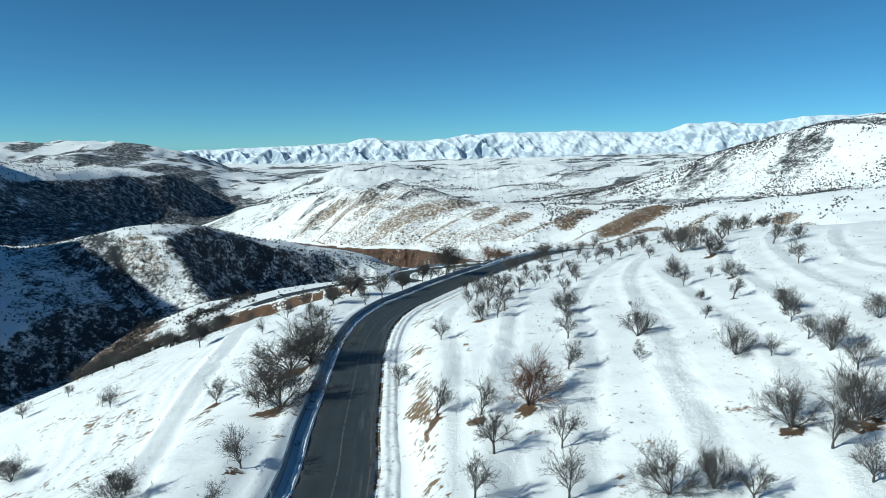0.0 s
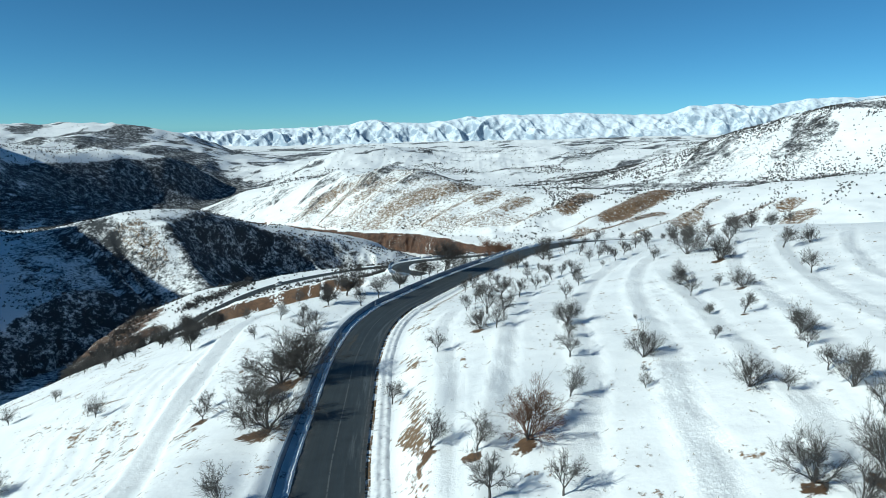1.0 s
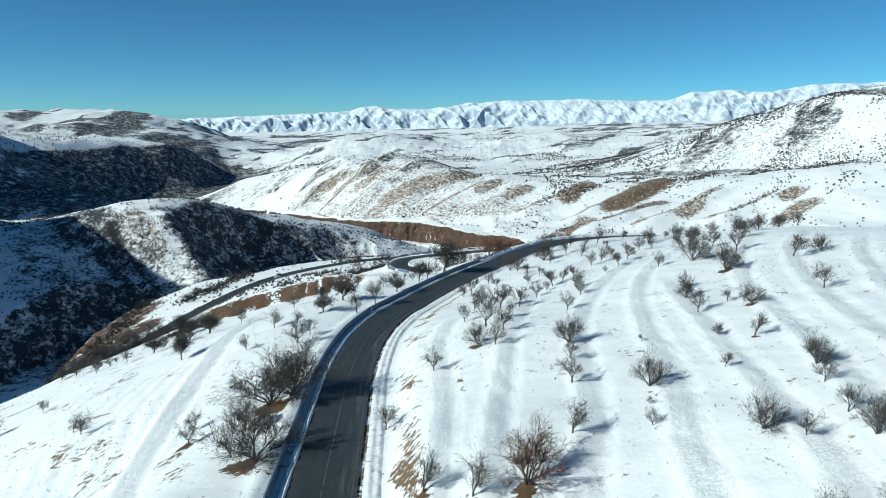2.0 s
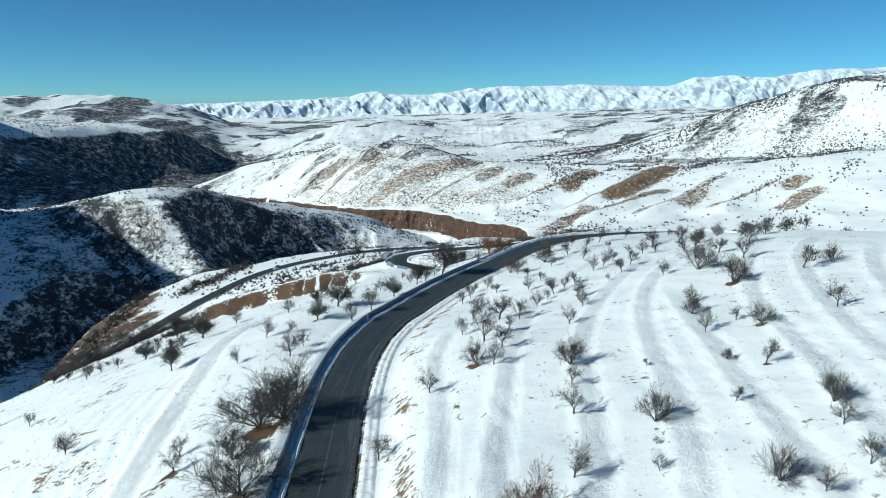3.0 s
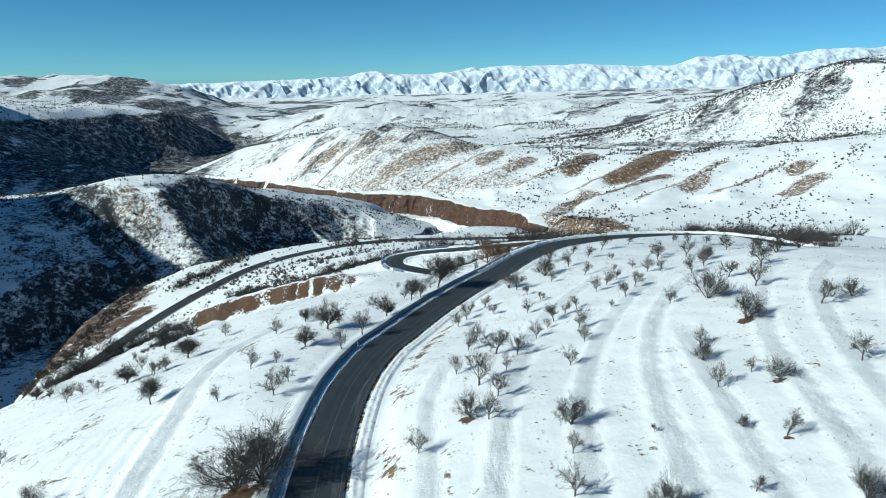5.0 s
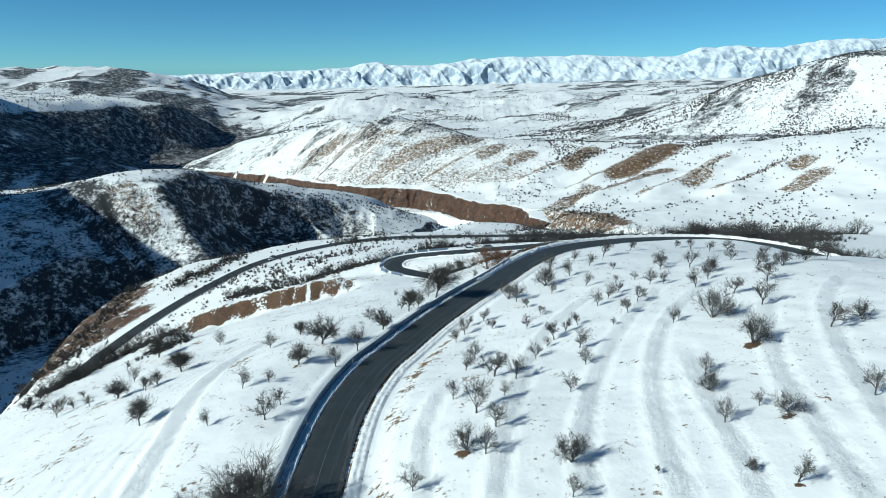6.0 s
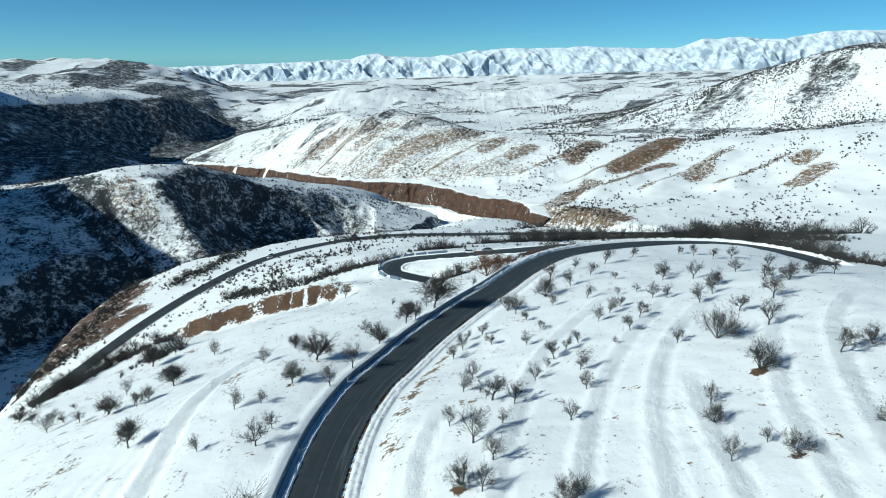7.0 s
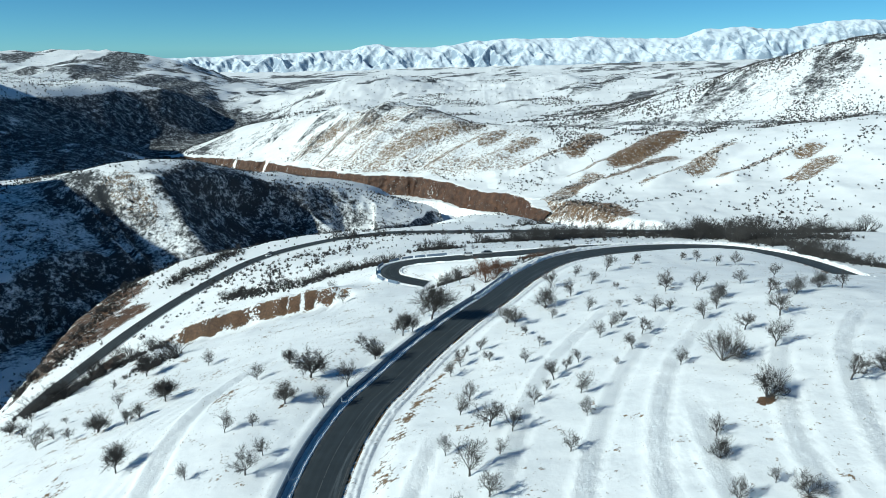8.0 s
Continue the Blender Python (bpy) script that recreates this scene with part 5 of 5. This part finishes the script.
heights = land(np.array([s[0] for s in spots]), np.array([s[1] for s in spots]))
for (x, y, tall), z in zip(spots, heights):
    k = rng.randrange(4)
    m = Matrix.Translation((x, y, z)) @ Matrix.Rotation(rng.uniform(0, 6.28), 4, "Z") @ Matrix.Diagonal((tall / 2 * rng.uniform(0.9, 1.5), tall / 2 * rng.uniform(0.9, 1.5), tall / 2, 1))
    while len(THICKETS) < k + 1:
        THICKETS.append(None)
    if THICKETS[k] is None:
        THICKETS[k] = shrub(300 + k)
        THICKETS[k].matrix_basis = m
        ob = THICKETS[k]
    else:
        s = THICKETS[k].scale
        ob = copy_thing(THICKETS[k], m @ Matrix.Diagonal((1 / s.x, 1 / s.y, 1 / s.z, 1)))
    tagged(ob, "dark leafless thicket shrub rooted in the snow", "shrub", "thicket along the slopes")


def bushes(name, seed, count, box, tall, wanted, label, mat=None, width=0.3, twigs=22):
    """Far bushes, too many to count: ragged fans of twigs in one mesh."""
    g = np.random.default_rng(seed)
    x, y = g.uniform(box[0], box[1], count * 6), g.uniform(box[2], box[3], count * 6)
    keep = g.random(x.size) < wanted(x, y)
    return tufts(name, g, x[keep][:count], y[keep][:count], tall, label, mat or THICKET, twigs, width)


def tufts(name, g, x, y, tall, label, mat, twigs, width):
    """Bushes of slender twigs that fan out from the ground to a ragged round crown."""
    z = land(x, y)
    n = len(x)
    size = (tall * g.uniform(0.35, 1.2, n) ** 1.2)[:, None]
    wide = size * g.uniform(0.55, 1.0, n)[:, None]
    x, y, z = x[:, None], y[:, None], z[:, None]
    shape = (n, twigs)
    a, tilt, reach = g.uniform(0, 2 * np.pi, shape), g.uniform(0, 1, shape) ** 0.6 * 1.45, g.uniform(0.55, 1.08, shape)
    low = g.uniform(0.0, 0.6, shape)
    out, up = np.sin(tilt) * wide * reach, np.cos(tilt) * size * reach
    ox, oy = np.cos(a + g.normal(0, 0.5, shape)), np.sin(a + g.normal(0, 0.5, shape))
    half = width * g.uniform(0.5, 1.3, shape)
    turn = g.uniform(0, 2 * np.pi, shape)
    sx, sy, sz = np.cos(turn) * half, np.sin(turn) * half, 0.5 * half * np.sin(3 * turn)
    bx, by, bz = x + ox * out * low, y + oy * out * low, z + up * low - 0.15 * (low < 0.2)
    ring = [(bx - sx, by - sy, bz - sz), (bx + sx, by + sy, bz + sz), (x + np.cos(a) * out, y + np.sin(a) * out, z + up)]
    co = np.stack([np.stack(p, -1) for p in ring], 2).reshape(-1, 3)
    i = np.arange(n * twigs) * 3
    return tagged(new(name, quick_mesh(name, co, np.stack([i, i + 1, i + 2], -1), mat)), label, "bushes", kind="stuff")


def belt_thicket(name, seed, belts, label, mat, much):
    """Undergrowth that fills the thicket belts between the single shrubs."""
    g = np.random.default_rng(seed)
    xs, ys, talls = [], [], []
    for x0, y0, x1, y1, half, count, tall in belts:
        t = g.random(count * much)
        xs.append(x0 + (x1 - x0) * t + g.normal(0, half * 0.6, t.size))
        ys.append(y0 + (y1 - y0) * t + g.normal(0, half * 0.6, t.size))
        talls.append(np.full(t.size, 0.5 * tall))
    return tufts(name, g, np.concatenate(xs), np.concatenate(ys), np.concatenate(talls), label, mat, 90, 0.065)


def clumped(scale, seed, low, high):
    return lambda x, y: step_between(low, high, fbm(x / scale, y / scale, 3, seed))


bushes("hill_bushes", 11, 7500, (-620, 620, 640, 1330), 2.7, lambda x, y: 0.07 + 0.9 * step_between(0.03, 0.18, fbm((x - y) / 34, (x + y) / 150, 3, 3)), "scattered dark bushes on the snowy hillside", None, 0.42, 22)
bushes("hill_bushes", 12, 13000, (130, 1050, 1050, 1650), 3.0, lambda x, y: 0.05 + 0.9 * step_between(0.0, 0.15, fbm((x - y) / 60, (x + y) / 200, 3, 13)), "scattered dark bushes on the steep snowy hill", None, 0.6, 18)
bushes("hill_bushes", 13, 9000, (-700, 900, 1350, 2900), 4.2, lambda x, y: 0.04 + clumped(130, 23, 0.06, 0.18)(x, y), "scattered dark bushes on far snowy hills", None, 1.0, 12)
bushes("valley_bushes", 14, 6500, (-1500, -560, 1000, 2500), 4.6, lambda x, y: 0.15 + clumped(120, 33, -0.05, 0.12)(x, y), "dense dark scrub on the shaded valley side", None, 0.6, 12)
bushes("gorge_bushes", 15, 5000, (-520, -60, 330, 940), 2.4, lambda x, y: 0.08 + clumped(45, 43, 0.02, 0.14)(x, y), "dark bushes in the shaded gorge", None, 0.16, 40)
bushes("slope_bushes", 16, 900, (-215, 200, 300, 640), 1.5, lambda x, y: 0.15 + clumped(25, 53, 0.04, 0.16)(x, y), "small bushes dotted over the lower slope", None, 0.05, 90)
bushes("dry_grass", 17, 1900, (-75, 80, 40, 225), 0.36, lambda x, y: (0.12 + clumped(9, 63, 0.04, 0.16)(x, y)) * (np.abs(near_line(ROAD_LINE, x, y)[0]) > 7), "dry weed stalks poking through the snow", STRAW, 0.02, 14)
bushes("dry_grass", 18, 1600, (-190, 40, 160, 330), 0.6, lambda x, y: (0.12 + clumped(16, 73, 0.04, 0.16)(x, y)) * (np.abs(near_line(ROAD_LINE, x, y)[0]) > 7), "dry weed stalks poking through the snow", STRAW, 0.02, 14)
belt_thicket("undergrowth", 21, BELTS, "dense dark undergrowth among leafless shrubs", THICKET, 15)
belt_thicket("undergrowth", 22, BELTS_FAR, "dense dark undergrowth among leafless shrubs", THICKET, 9)
FRINGE = [(20, 268, 48, 282, 3, 14, 3), (48, 282, 80, 288, 4, 14, 3), (80, 288, 118, 270, 5, 18, 3), (118, 270, 134, 238, 5, 18, 3), (134, 238, 150, 200, 5, 14, 3), (-20, 885, 75, 785, 9, 22, 3.6), (40, 690, 110, 640, 8, 16, 3), (110, 640, 200, 585, 8, 20, 3), (200, 585, 300, 600, 8, 20, 3)]
belt_thicket("roadside_thicket", 23, FRINGE, "russet-brown thicket below the road bend and cliff", RUSSET, 10)
